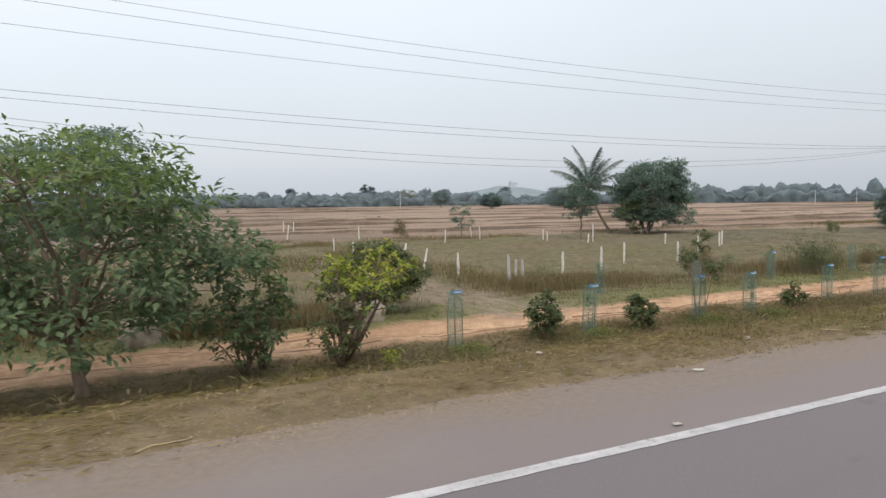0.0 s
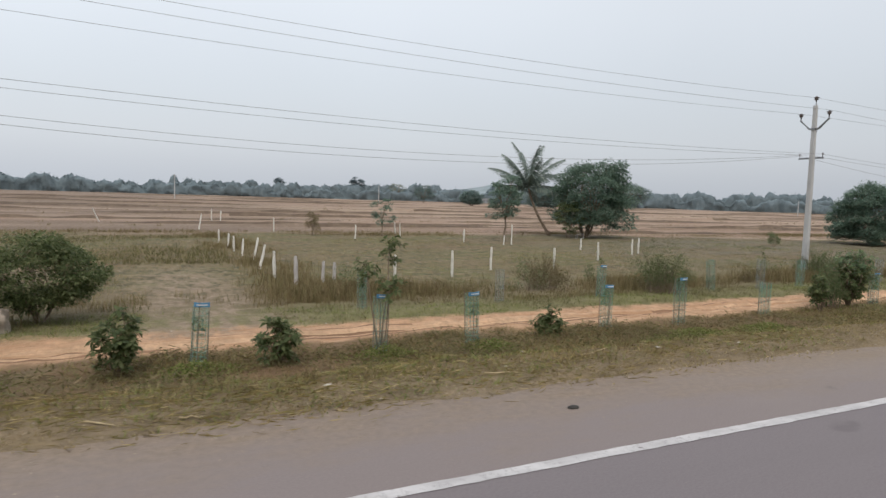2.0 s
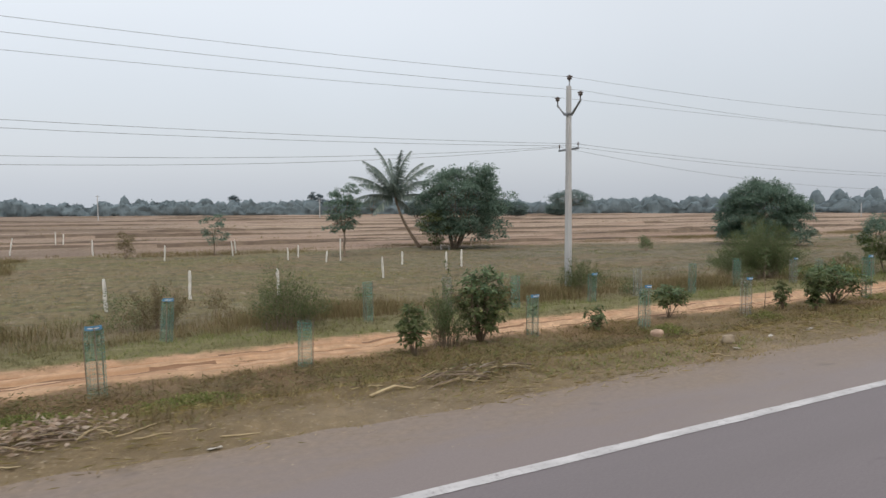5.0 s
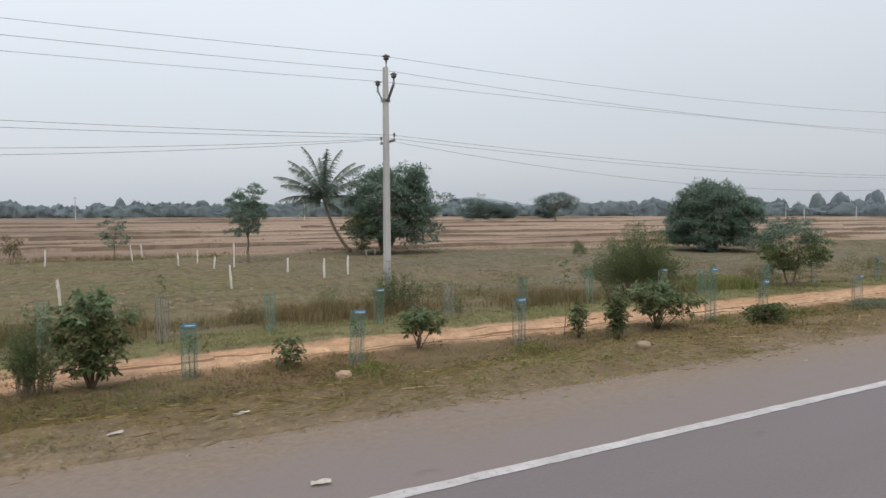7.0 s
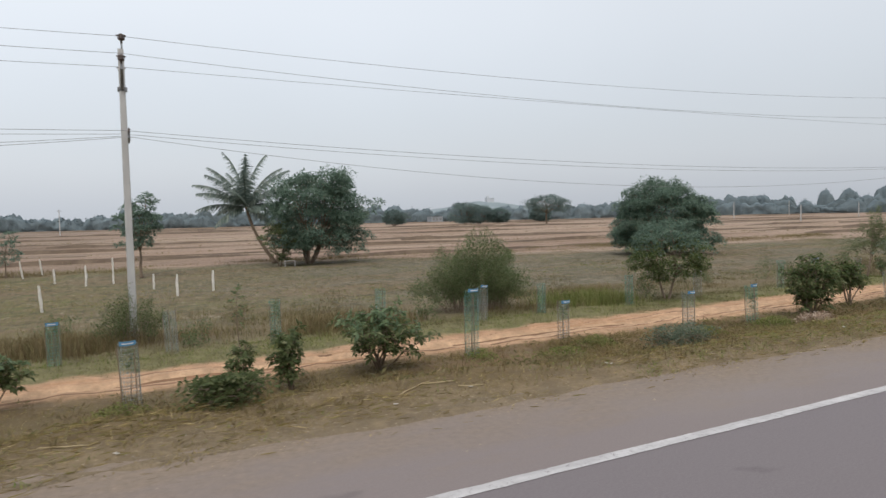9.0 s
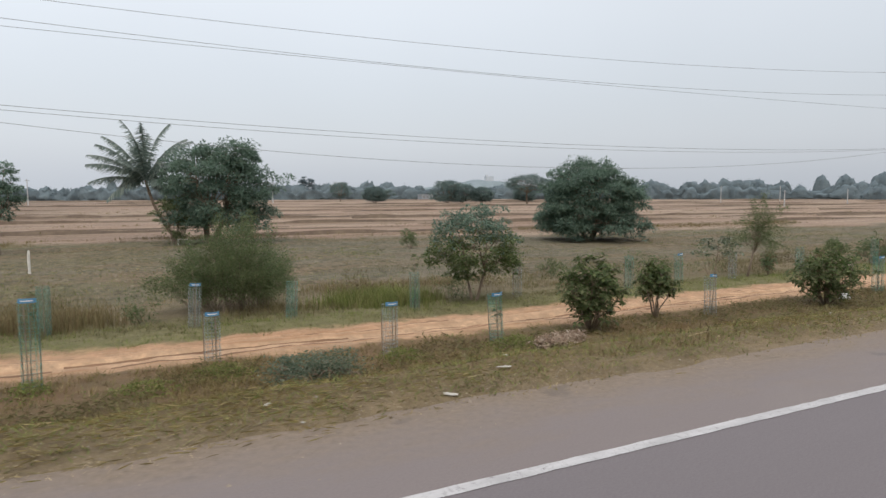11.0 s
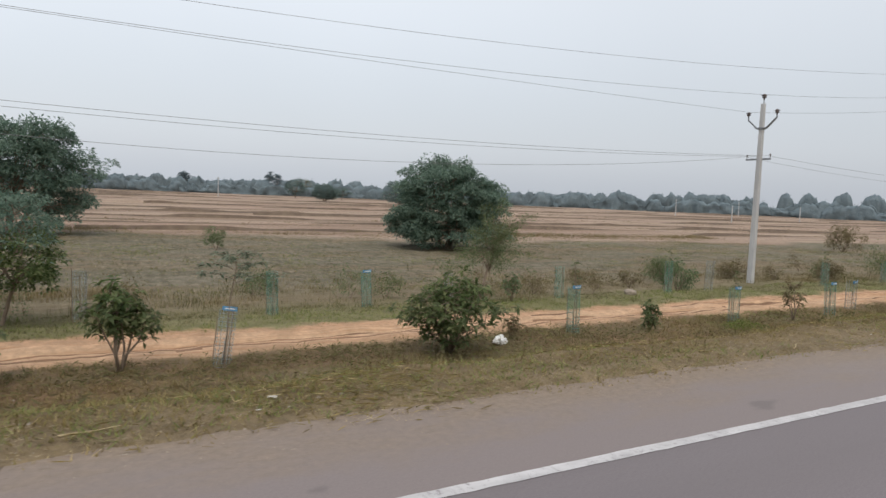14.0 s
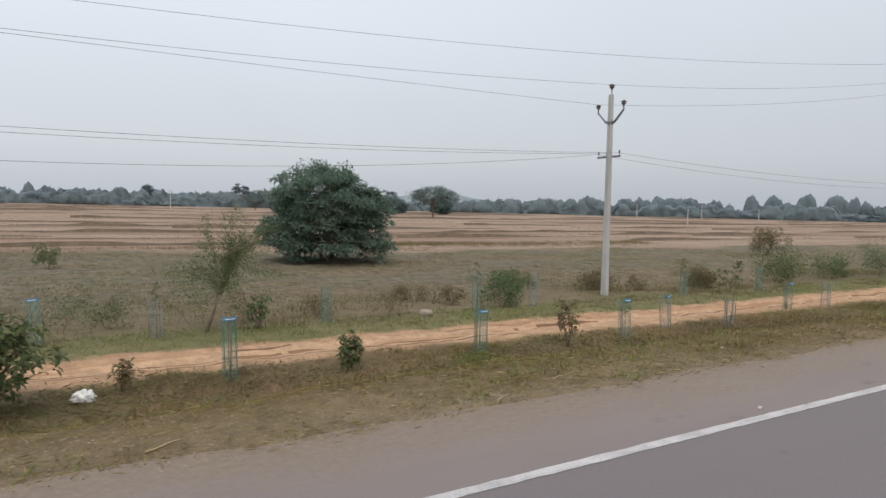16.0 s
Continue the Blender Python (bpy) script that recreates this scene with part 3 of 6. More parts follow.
# ---- ground, road ----
def build_ground():
    xs = np.concatenate([[-6000, -3000, -1500, -700, -350, -200, -120, -80, -55, -40, -30], np.arange(-24, 112, 0.16),
                         np.arange(112, 180, 2.0), np.arange(180, 420, 12.0), [460, 560, 700, 1000, 1500, 2500, 4500, 7000]])
    ys = [np.array([-6000, -2500, -1000, -400, -150, -60, -25, -14, 0, 3.5, 4.2]), np.arange(4.4, 17.5, 0.1), np.arange(17.5, 30, 0.35), np.arange(30, 60, 1.2)]
    rows, kind = [], []
    for y in np.concatenate(ys):
        rows.append(y), kind.append(0)
    for i, b in enumerate(BUNDS):
        w = 0.22 + 0.0016 * b
        for off, k in ((-2.2 * w, 1), (-1.0 * w, 2), (0.6 * w, 3), (1.6 * w, 4)):
            rows.append(b + off), kind.append(k)
        nxt = BUNDS[i + 1] if i + 1 < len(BUNDS) else b + 60
        rows.append((b + nxt) / 2), kind.append(0)
    for y in (520, 600, 800, 1200, 2200, 4000, 7000):
        rows.append(y), kind.append(0)
    ys = np.array(rows)
    kind = np.array(kind)
    X, Y = np.meshgrid(xs, ys)
    bend = np.where(Y > 55, np.clip((Y - 55) / 40, 0, 1) * (4.2 * vnoise(X / 47, Y / 17) + 1.3 * vnoise(X / 13, Y / 9 + 7)), 0)
    Y2 = Y + bend
    Z = height(X, Y2)
    # terraces: the ground is level behind each bund and steps up at it
    for i, b in enumerate(BUNDS):
        nxt = BUNDS[i + 1] if i + 1 < len(BUNDS) else b + 60
        here = np.interp(b, PROFILE_Y, PROFILE_Z)
        rows_in = (ys > b - 2.3 * (0.30 + 0.0016 * b)) & (ys < nxt - 2.0 * (0.30 + 0.0016 * nxt))
        Z[rows_in] = here + 0.03 * vnoise(X[rows_in] / 3, Y[rows_in])
    lively = np.clip(0.6 + 1.9 * vnoise(X / 27 + 0.37 * np.round(Y / 3), Y * 0 + 11.3), 0.0, 1.5)
    hump = {2: 0.23, 3: 0.20}
    for k, h in hump.items():
        sel = kind == k
        Z[sel] += h * (1 + 0.5 * vnoise(X[sel] / 4, Y[sel])) * lively[sel]
    ny, nx = X.shape
    verts = np.stack([X, Y2, Z], -1).reshape(-1, 3)
    idx = np.arange(ny * nx).reshape(ny, nx)
    quads = np.stack([idx[:-1, :-1], idx[:-1, 1:], idx[1:, 1:], idx[1:, :-1]], -1).reshape(-1, 4)
    me = fast_mesh("ground", verts, quads, M_SOIL)
    me.materials.append(M_BUND)
    me.materials.append(M_RUT)
    slot = np.zeros((ny - 1, nx - 1), dtype=np.int32)
    slot[np.isin(kind[:-1], (1, 2, 3)) & np.isin(kind[1:], (2, 3, 4))] = 1
    slot[(lively[:-1, :-1] < 0.22) & (slot == 1)] = 0
    cy = (Y[:-1, :-1] + Y[1:, 1:]) / 2
    cx = X[:-1, :-1]
    for yr, wide in ((13.62, 0.065), (14.3, 0.06), (13.2, 0.05), (13.98, 0.045)):
        wave = yr + 0.12 * vnoise(cx / 6, cy * 0 + yr)
        wide = wide * np.clip(0.55 + 0.9 * vnoise(cx / 3.1, cy * 0 + 3 * yr), 0.5, 1.3) + 0.012 * vnoise(cx * 1.7, cy * 5)
        slot[np.abs(cy - wave) < wide] = 2
    me.polygons.foreach_set("material_index", slot.ravel())
    me.polygons.foreach_set("use_smooth", [True] * len(me.polygons))
    ob = new("ground", me)
    tagged(ob, "open farmland with a sandy track, grass strip and terraced stubble fields", "ground", kind="structure")


def build_road():
    g = Geo()
    xs = [-6000, -1500, -300, -60, 0, 60, 120, 300, 1500, 6000]
    for x in xs:
        g.v += [Vector((x, -9.0, -0.14)), Vector((x, -9.0, 0.0)), Vector((x, 5.3, 0.0)), Vector((x, 5.3, -0.14))]
    for i in range(len(xs) - 1):
        a, b = 4 * i, 4 * i + 4
        for k in range(3):
            g.f.append((a + k, b + k, b + k + 1, a + k + 1))
        g.f.append((a + 3, b + 3, b, a))
    g.f.append((0, 1, 2, 3))
    g.f.append(tuple(4 * (len(xs) - 1) + k for k in (3, 2, 1, 0)))
    ob = new("road", g.mesh("road", M_ROAD, False))
    tagged(ob, "grey worn asphalt road with a dusty paved shoulder", "road", kind="structure")
    # edge line: worn, with a slightly ragged edge, broken by short cracks
    g = Geo()
    xs = np.concatenate([[-3000, -300, -60], np.arange(-20, 120, 0.12), [160, 400, 3000]])
    rng = np.random.default_rng(5)
    for x in xs:
        e1, e2 = rng.normal(0, 0.003, 2)
        g.v += [Vector((x, 3.306 + e1, 0.004)), Vector((x, 3.414 + e2, 0.004))]
    for i in range(len(xs) - 1):
        g.f.append((2 * i, 2 * i + 2, 2 * i + 3, 2 * i + 1))
    ob = new("road_marking", g.mesh("road_marking", M_LINE, False))
    tagged(ob, "solid white painted edge line, slightly worn, on asphalt", "road marking", kind="structure")


build_ground()
build_road()


# ---- plants ----
def crown_points(rng, n, w, h, low, shape=1.0, ragged=0.22):
    """Clump centres of an uneven crown of width w from height low to h: a handful of lobes, each a cluster of clumps."""
    lobes = max(5, min(22, n // 8))
    pts = []
    for k in range(lobes):
        az = 2.4 * k + rng.uniform(-0.5, 0.5)
        u = (k + 0.5) / lobes
        r = math.sqrt(max(0.0, 1 - (2 * u - 1) ** 2)) * (1 + ragged * rng.uniform(-1, 0.6))
        lift = 0.5 + 0.44 * (2 * u - 1) + rng.uniform(-0.07, 0.07)
        k2 = 0.72 * w / 2 * r * (shape if lift < 0.4 else 1.0)
        size = (0.26 + 0.11 * rng.uniform(-1, 1)) * (1 + 0.5 * ragged)
        for _ in range(-(-n // lobes)):
            o = rng.normal(size=3)
            o *= rng.uniform(0.35, 1.0) ** 0.5 / np.linalg.norm(o)
            pts.append((math.cos(az) * k2 + o[0] * size * w * 0.62, math.sin(az) * k2 + o[1] * size * w * 0.62,
                        low + (h - low) * min(1.0, max(0.0, lift + 0.42 * o[2] * size))))
    pts = pts[:n]
    for k in range(0, len(pts), 5):
        o = rng.normal(size=3)
        o *= 0.55 * rng.uniform(0, 1) ** 0.4 / np.linalg.norm(o)
        pts[k] = (o[0] * w * 0.5, o[1] * w * 0.5, low + (h - low) * (0.5 + 0.5 * o[2]))
    return np.array(pts)


def leaves_round(rng, clumps, per, spread, droop=0.25):
    """Leaf feet round the clumps and the way each leaf points: outward, a little down."""
    c = np.repeat(clumps, per, 0)
    o = rng.normal(size=(len(c), 3))
    o /= np.linalg.norm(o, axis=1, keepdims=True)
    r = rng.uniform(0.25, 1.0, (len(c), 1)) ** 0.6
    p = c + o * r * spread * rng.uniform(0.7, 1.2, (len(c), 1))
    d = o + rng.normal(size=o.shape) * 0.6
    d[:, 2] -= droop
    return p, d


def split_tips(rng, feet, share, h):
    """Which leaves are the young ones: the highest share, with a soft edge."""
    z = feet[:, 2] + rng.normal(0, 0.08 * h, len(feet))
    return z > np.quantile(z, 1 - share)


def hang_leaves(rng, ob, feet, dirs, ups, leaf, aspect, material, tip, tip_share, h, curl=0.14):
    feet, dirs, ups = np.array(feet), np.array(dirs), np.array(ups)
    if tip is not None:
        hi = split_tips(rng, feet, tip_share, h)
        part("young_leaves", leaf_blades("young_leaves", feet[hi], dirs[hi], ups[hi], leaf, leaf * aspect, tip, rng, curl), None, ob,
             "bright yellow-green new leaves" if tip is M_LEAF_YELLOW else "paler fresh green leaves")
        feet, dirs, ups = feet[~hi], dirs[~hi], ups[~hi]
    part("crown", leaf_blades("crown", feet, dirs, ups, leaf, leaf * aspect, material, rng, curl), None, ob)


def along(pts, f):
    """The point at share f of a bent line, and its direction there."""
    k = min(int(f * (len(pts) - 1)), len(pts) - 2)
    return pts[k].lerp(pts[k + 1], f * (len(pts) - 1) - k), (pts[k + 1] - pts[k]).normalized()


def leafy_shrub(name, at, w, h, label, material, leaf=0.15, stems=5, twigs=7, per=8, bare=0.25, tip=None, tip_share=0.3, seed=1, cone=0.0,
                lean=(0.0, 0.0), bark=None, group="", category="roadside shrub", aspect=0.45, thick=1.0, dome=0.42):
    """A broad-leaved shrub or sapling: stems that rise from one foot, short twigs up each of them, and a whorl of leaves at each twig's end."""
    rng = np.random.default_rng(seed)
    x, y = at
    ob = thing(name, (x, y, gz(x, y) - 0.02), label, category, group)
    feet, dirs, ups = [], [], []

    def whorl(p, axis, k):
        axis = axis.normalized()
        a = axis.cross(Vector((0.3, 0.9, 0.2))).normalized()
        b = axis.cross(a)
        turn = rng.uniform(0, 6.28)
        for i in range(k):
            th = turn + 2.4 * i
            d = (math.cos(th) * a + math.sin(th) * b) + axis * rng.uniform(-0.35, 0.75) + Vector((0, 0, rng.uniform(-0.35, 0.1)))
            feet.append(p - axis * leaf * 0.5 * rng.uniform(0, 1))
            dirs.append(d)
            ups.append(axis + 0.6 * Vector((0, 0, 1)) + Vector(rng.normal(0, 0.3, 3)))

    for s in range(stems):
        az = 2.4 * s + rng.uniform(-0.6, 0.6)
        u = math.sqrt((s + 0.5) / stems) if stems > 1 else 0.0
        rad = 0.40 * w * u * rng.uniform(0.8, 1.1)
        top = h * (1 - dome * u * u) * rng.uniform(0.86, 1.04) - 0.3 * leaf
        out = Vector((math.cos(az), math.sin(az), 0))
        pts = [out * 0.02 * u + Vector((0, 0, -0.03))]
        for f, q in ((0.3, 0.28), (0.62, 0.6), (0.86, 0.82), (1.0, 1.0)):
            pts.append(out * rad * f * (1 - cone * q * 0.5) + Vector((lean[0] * q * top, lean[1] * q * top, q * top)) + Vector((*rng.normal(0, 0.022 * w + 0.006, 2), 0)))
        r0 = (0.007 + 0.006 * h) * thick * rng.uniform(0.8, 1.2)
        g = Geo().tube(pts, [r0 * 1.25, r0, r0 * 0.75, r0 * 0.5, r0 * 0.3], 6)
        whorl(pts[-1], Vector((out.x * 0.3, out.y * 0.3, 1)), per)
        for t in range(twigs):
            f = min(0.97, bare + (1 - bare) * (t + rng.uniform(0.2, 0.8)) / twigs)
            p, d = along(pts, f)
            a = az * (u > 0.3) + 2.4 * t + rng.uniform(-0.5, 0.5)
            reach = (0.05 + 0.20 * w * rng.uniform(0.5, 1.1)) * (1 - cone * f)
            way = Vector((math.cos(a) + 0.45 * out.x, math.sin(a) + 0.45 * out.y, rng.uniform(0.15, 0.9)))
            e = p + way.normalized() * reach
            e.z = max(e.z, 0.06)
            g.tube([p, p.lerp(e, 0.5) + Vector((0, 0, -0.01)), e], [r0 * 0.42, r0 * 0.34, r0 * 0.2], 4, False)
            whorl(e, way.normalized() * 0.6 + Vector((0, 0, 0.6)), per)
            if reach > 0.14:
                whorl(p.lerp(e, 0.55), way.normalized() + Vector((0, 0, 0.3)), max(2, per // 3))
        part("stem", g.mesh("stem", bark or M_BARK), None, ob)
    hang_leaves(rng, ob, feet, dirs, ups, leaf, aspect, material, tip, tip_share, h)
    return ob


def leafy_tree(name, at, w, h, leaf, material, label, lobes=14, per_lobe=10, per=60, trunks=1, trunk=0.1, low=0.2, fork=0.3, seed=1, tip=None, tip_share=0.0,
               shift=(0.0, 0.0), clump=0.12, aspect=0.45, bark=None, group="", flat=0.62, ragged=0.2, lean=(0.0, 0.0), category="tree", skirts=(), taper=0.0):
    """A tree: trunk, limbs to the lobes of the crown, branches to leaf sprays on each lobe's outer side; leaves lie on the upper side of the sprays."""
    rng = np.random.default_rng(seed)
    x, y = at
    ob = thing(name, (x, y, gz(x, y) - 0.03), label, category, group)
    zc, rz, rx = h * (1 + low) / 2, h * (1 - low) / 2, w / 2
    centres = []
    for k in range(lobes):
        v = 1 - 2 * (k + 0.5) / lobes
        a = 2.4 * k + rng.uniform(-0.35, 0.35)
        m = rng.uniform(1 - ragged, 1 + 0.4 * ragged)
        hr = math.sqrt(max(0.0, 1 - v * v)) * (1.0 if v > -0.45 else 0.85) * (1 - taper * max(0.0, v + 0.3))
        centres.append(Vector((0.66 * rx * hr * m * math.cos(a), 0.66 * rx * hr * m * math.sin(a), zc + 0.68 * rz * v * m)))
    centres += [Vector(c) for c in skirts]
    centres = [c + Vector((shift[0] + lean[0] * c.z, shift[1] + lean[1] * c.z, 0)) for c in centres]
    heads, geos = [], []
    for s in range(trunks):
        a = 2.1 * s + rng.uniform(-0.4, 0.4)
        o = Vector((math.cos(a), math.sin(a), 0)) * (trunks > 1)
        zt = h * fork * rng.uniform(0.85, 1.15)
        top = o * 0.13 * w + Vector((shift[0] * 0.4 + lean[0] * zt, shift[1] * 0.4 + lean[1] * zt, zt))
        foot = o * trunk * 1.5 + Vector((0, 0, -0.05))
        pts = [foot, foot.lerp(top, 0.12), foot.lerp(top, 0.45) + Vector((*rng.normal(0, 0.35 * trunk, 2), 0)), foot.lerp(top, 0.75) + Vector((*rng.normal(0, 0.4 * trunk, 2), 0)), top]
        geos.append(Geo().tube(pts, [trunk * 1.5, trunk * 1.08, trunk * 0.95, trunk * 0.85, trunk * 0.7], 9))
        heads.append(top)
    sprays, outs = [], []
    core = Vector((shift[0], shift[1], zc - 0.25 * rz))
    for c in centres:
        k = min(range(trunks), key=lambda q: (heads[q] - c).length)
        hd = heads[k]
        root = Vector((hd.x, hd.y, min(hd.z, max(0.5 * hd.z, c.z - 0.1 * h))))
        bend = root.lerp(c, 0.5) + Vector((rng.normal(0, 0.03 * w), rng.normal(0, 0.03 * w), 0.04 * h))
        geos[k].tube([root, bend, c], [trunk * 0.5, trunk * 0.36, trunk * 0.2], 5, False)
        away = (c - core).normalized()
        size = 0.27 * w * rng.uniform(0.75, 1.15)
        for j in range(per_lobe):
            o = Vector(rng.normal(size=3)).normalized()
            if o.dot(away) < -0.15:
                o = -o
            p = c + Vector((o.x * size, o.y * size, o.z * size * 0.75 * min(1.3, rz / rx))) * rng.uniform(0.55, 1.05)
            p.z = max(p.z, 0.12)
            geos[k].tube([c, c.lerp(p, 0.5) + Vector((0, 0, 0.02 * h)), p], [trunk * 0.16, trunk * 0.11, trunk * 0.05], 3, False)
            sprays.append(p)
            outs.append((o + away * 0.6).normalized())
    for g in geos:
        part("trunk", g.mesh("trunk", bark or M_BARK), None, ob)
    c = np.repeat(np.array(sprays), per, 0)
    oc = np.repeat(np.array(outs), per, 0)
    n = len(c)
    o = rng.normal(size=(n, 3)) + 0.45 * oc
    o /= np.linalg.norm(o, axis=1, keepdims=True)
    o[:, 2] = np.where(o[:, 2] < -0.15, -0.8 * o[:, 2], o[:, 2])
    big = np.repeat(rng.uniform(0.7, 1.3, len(sprays)), per)[:, None] * clump * w
    feet = c + o * rng.uniform(0.35, 1.0, (n, 1)) ** 0.6 * big * np.array([1.0, 1.0, flat])
    feet[:, 2] = np.maximum(feet[:, 2], 0.08)
    dirs = o * np.array([1.0, 1.0, 0.5]) + rng.normal(size=(n, 3)) * 0.4
    dirs[:, 2] -= 0.35
    ups = o + np.array([0, 0, 0.9]) + rng.normal(size=(n, 3)) * 0.3
    hang_leaves(rng, ob, feet, dirs, ups, leaf, aspect, material, tip, tip_share, h)
    return ob


def wispy_bush(name, at, w, h, label, material, shoots=90, leaflets=170, leaf=0.06, seed=1, lean=(0.0, 0.0), trunk=0.0, bare=0.1, category="field bush", bark=None, spread=1.0, group=""):
    """A feathery bush or thin tree: many fine arching shoots, each lined with small narrow leaflets that point up along it."""
    rng = np.random.default_rng(seed)
    x, y = at
    ob = thing(name, (x, y, gz(x, y) - 0.02), label, category, group)
    head = Vector((lean[0] * trunk, lean[1] * trunk, trunk))
    fine = Geo()
    if trunk > 0:
        g = Geo().tube([(0, 0, -0.04), head * 0.4 + Vector((0.03, 0, 0)), head], [0.055, 0.04, 0.028], 7)
        part("trunk", g.mesh("trunk", bark or M_BARK), None, ob)
    feet, dirs = [], []
    for s in range(shoots):
        a = rng.uniform(0, 6.28)
        u = math.sqrt(rng.uniform(0.0, 1.0))
        top = h * (1 - 0.6 * u * u) * rng.uniform(0.55, 1.05)
        rad = 0.5 * w * u * spread
        out = Vector((math.cos(a), math.sin(a), 0))
        top *= 1 + 0.22 * math.sin(2 * a + seed) * u
        rad *= 1 + 0.18 * math.sin(3 * a + 2 * seed)
        foot = head + (out * 0.26 * w * u if trunk == 0 else Vector((0, 0, -0.3 * rng.uniform(0, 1) * trunk)))
        end = out * rad + Vector((lean[0] * top, lean[1] * top, max(top, foot.z * 0.8)))
        mid = foot.lerp(end, 0.5) + Vector((0, 0, 0.10 * h)) - out * 0.06 * w + Vector((*rng.normal(0, 0.04 * w, 2), 0))
        q = [foot, foot.lerp(mid, 0.55) + Vector((0, 0, 0.02)), mid, mid.lerp(end, 0.55) + out * 0.02, end]
        r0 = 0.006 + 0.004 * rng.random()
        fine.tube(q, [r0, r0 * 0.8, r0 * 0.6, r0 * 0.4, r0 * 0.2], 3, False)
        Q = np.array(q)
        f = rng.uniform(bare, 1.0, leaflets) ** 0.75 * 3.999
        k = f.astype(int)
        p = Q[k] + (Q[k + 1] - Q[k]) * (f - k)[:, None]
        d = Q[k + 1] - Q[k]
        d /= np.linalg.norm(d, axis=1, keepdims=True)
        feet.append(p + rng.normal(0, 0.035 * w ** 0.7, p.shape))
        dirs.append(d + rng.normal(0, 0.55, d.shape))
    part("twig_frame", fine.mesh("twig_frame", bark or M_BARK), None, ob)
    part("crown", leaf_mesh("crown", np.concatenate(feet), np.concatenate(dirs), leaf, leaf * 0.32, material, rng), None, ob)
    return ob


def umbrella_sapling(x, y, h, seed):
    """A thin sapling that carries its leaves on a few level branches, tier over tier."""
    rng = np.random.default_rng(seed)
    ob = thing("sapling", (x, y, gz(x, y) - 0.02), "thin leaning sapling with level tiers of grey-green leaves", "sapling", "guarded saplings")
    pts = [Vector((0.02 + 0.11 * h * q + 0.02 * math.sin(9 * q), 0, q * h)) for q in (0, 0.3, 0.6, 0.85, 1.0)]
    g = Geo().tube(pts, [0.016, 0.014, 0.011, 0.008, 0.004], 6)
    feet, dirs, ups = [], [], []
    for k in range(11):
        p, _ = along(pts, 0.66 + 0.34 * k / 10)
        a = 2.4 * k
        L = (0.82 - 0.45 * k / 10) * rng.uniform(0.8, 1.1)
        e = p + Vector((math.cos(a) * L, math.sin(a) * L, 0.06 + 0.1 * rng.random()))
        m = p.lerp(e, 0.5) + Vector((0, 0, 0.05))
        g.tube([p, m, e], [0.006, 0.005, 0.002], 4, False)
        for i in range(34):
            f = rng.uniform(0.25, 1.0)
            q = p.lerp(m, 2 * f) if f < 0.5 else m.lerp(e, 2 * f - 1)
            feet.append(q + Vector(rng.normal(0, 0.025, 3)))
            dirs.append(Vector((rng.normal(), rng.normal(), rng.normal(-0.1, 0.2))))
            ups.append(Vector((rng.normal(0, 0.2), rng.normal(0, 0.2), 1)))
    part("stem", g.mesh("stem", M_BARK), None, ob)
    hang_leaves(rng, ob, feet, dirs, ups, 0.12, 0.4, M_LEAF_GREY, None, 0, h)


def plant(name, at, w, h, leaf, material, label, category, clumps=30, per=40, stems=3, trunk=0.02, low=0.15, spread=None, seed=1,
          lean=(0, 0), shape=0.8, ragged=0.22, bark=None, aspect=0.5, shift=(0, 0), stem_split=0.35, group=""):
    """A shrub or tree: tapered stems that fork into limbs, and a crown of leaves round the limb ends."""
    rng = np.random.default_rng(seed)
    x, y = at
    ob = thing(name, (x, y, gz(x, y) - 0.02), label, category, group)
    pts = crown_points(rng, clumps, w, h - 0.02, low * h, shape, ragged)
    pts[:, 0] += lean[0] * pts[:, 2] + shift[0]
    pts[:, 1] += lean[1] * pts[:, 2] + shift[1]
    heads, geos = [], []
    for s in range(stems):
        a = rng.uniform(0, 6.28)
        foot = Vector((math.cos(a) * trunk * 1.5 * (stems > 1), math.sin(a) * trunk * 1.5 * (stems > 1), -0.03))
        zt = h * stem_split * rng.uniform(0.8, 1.2)
        r = 0.0 if stems == 1 else w * 0.16
        top = Vector((math.cos(a) * r + lean[0] * zt + shift[0] * 0.5, math.sin(a) * r + lean[1] * zt + shift[1] * 0.5, zt))
        mid = foot.lerp(top, 0.5) + Vector(rng.normal(0, trunk * 0.8, 3))
        geos.append(Geo().tube([foot, foot.lerp(mid, 0.25), mid, top], [trunk * 1.35, trunk, trunk * 0.85, trunk * 0.65], 7))
        heads.append(top)
    for p in pts:
        p = Vector(p)
        k = min(range(stems), key=lambda q: (heads[q] - p).length)
        hd = heads[k]
        m1 = hd.lerp(p, 0.5) + Vector((rng.normal(0, 0.04 * w), rng.normal(0, 0.04 * w), 0.03 * h))
        r0 = trunk * (0.28 if clumps > 60 else 0.38)
        geos[k].tube([hd, m1, p], [r0, r0 * 0.7, r0 * 0.3], 4 if trunk > 0.05 else 3, False)
    for g in geos:
        part("trunk" if trunk > 0.045 else "stem", g.mesh("stem", bark or M_BARK), None, ob)
    spread = spread or 0.16 * w
    pl, dl = leaves_round(rng, pts, per, spread)
    part("crown", leaf_mesh("crown", pl, dl, leaf, leaf * aspect, material, rng), None, ob)
    return ob


BROAD = "roadside shrub"
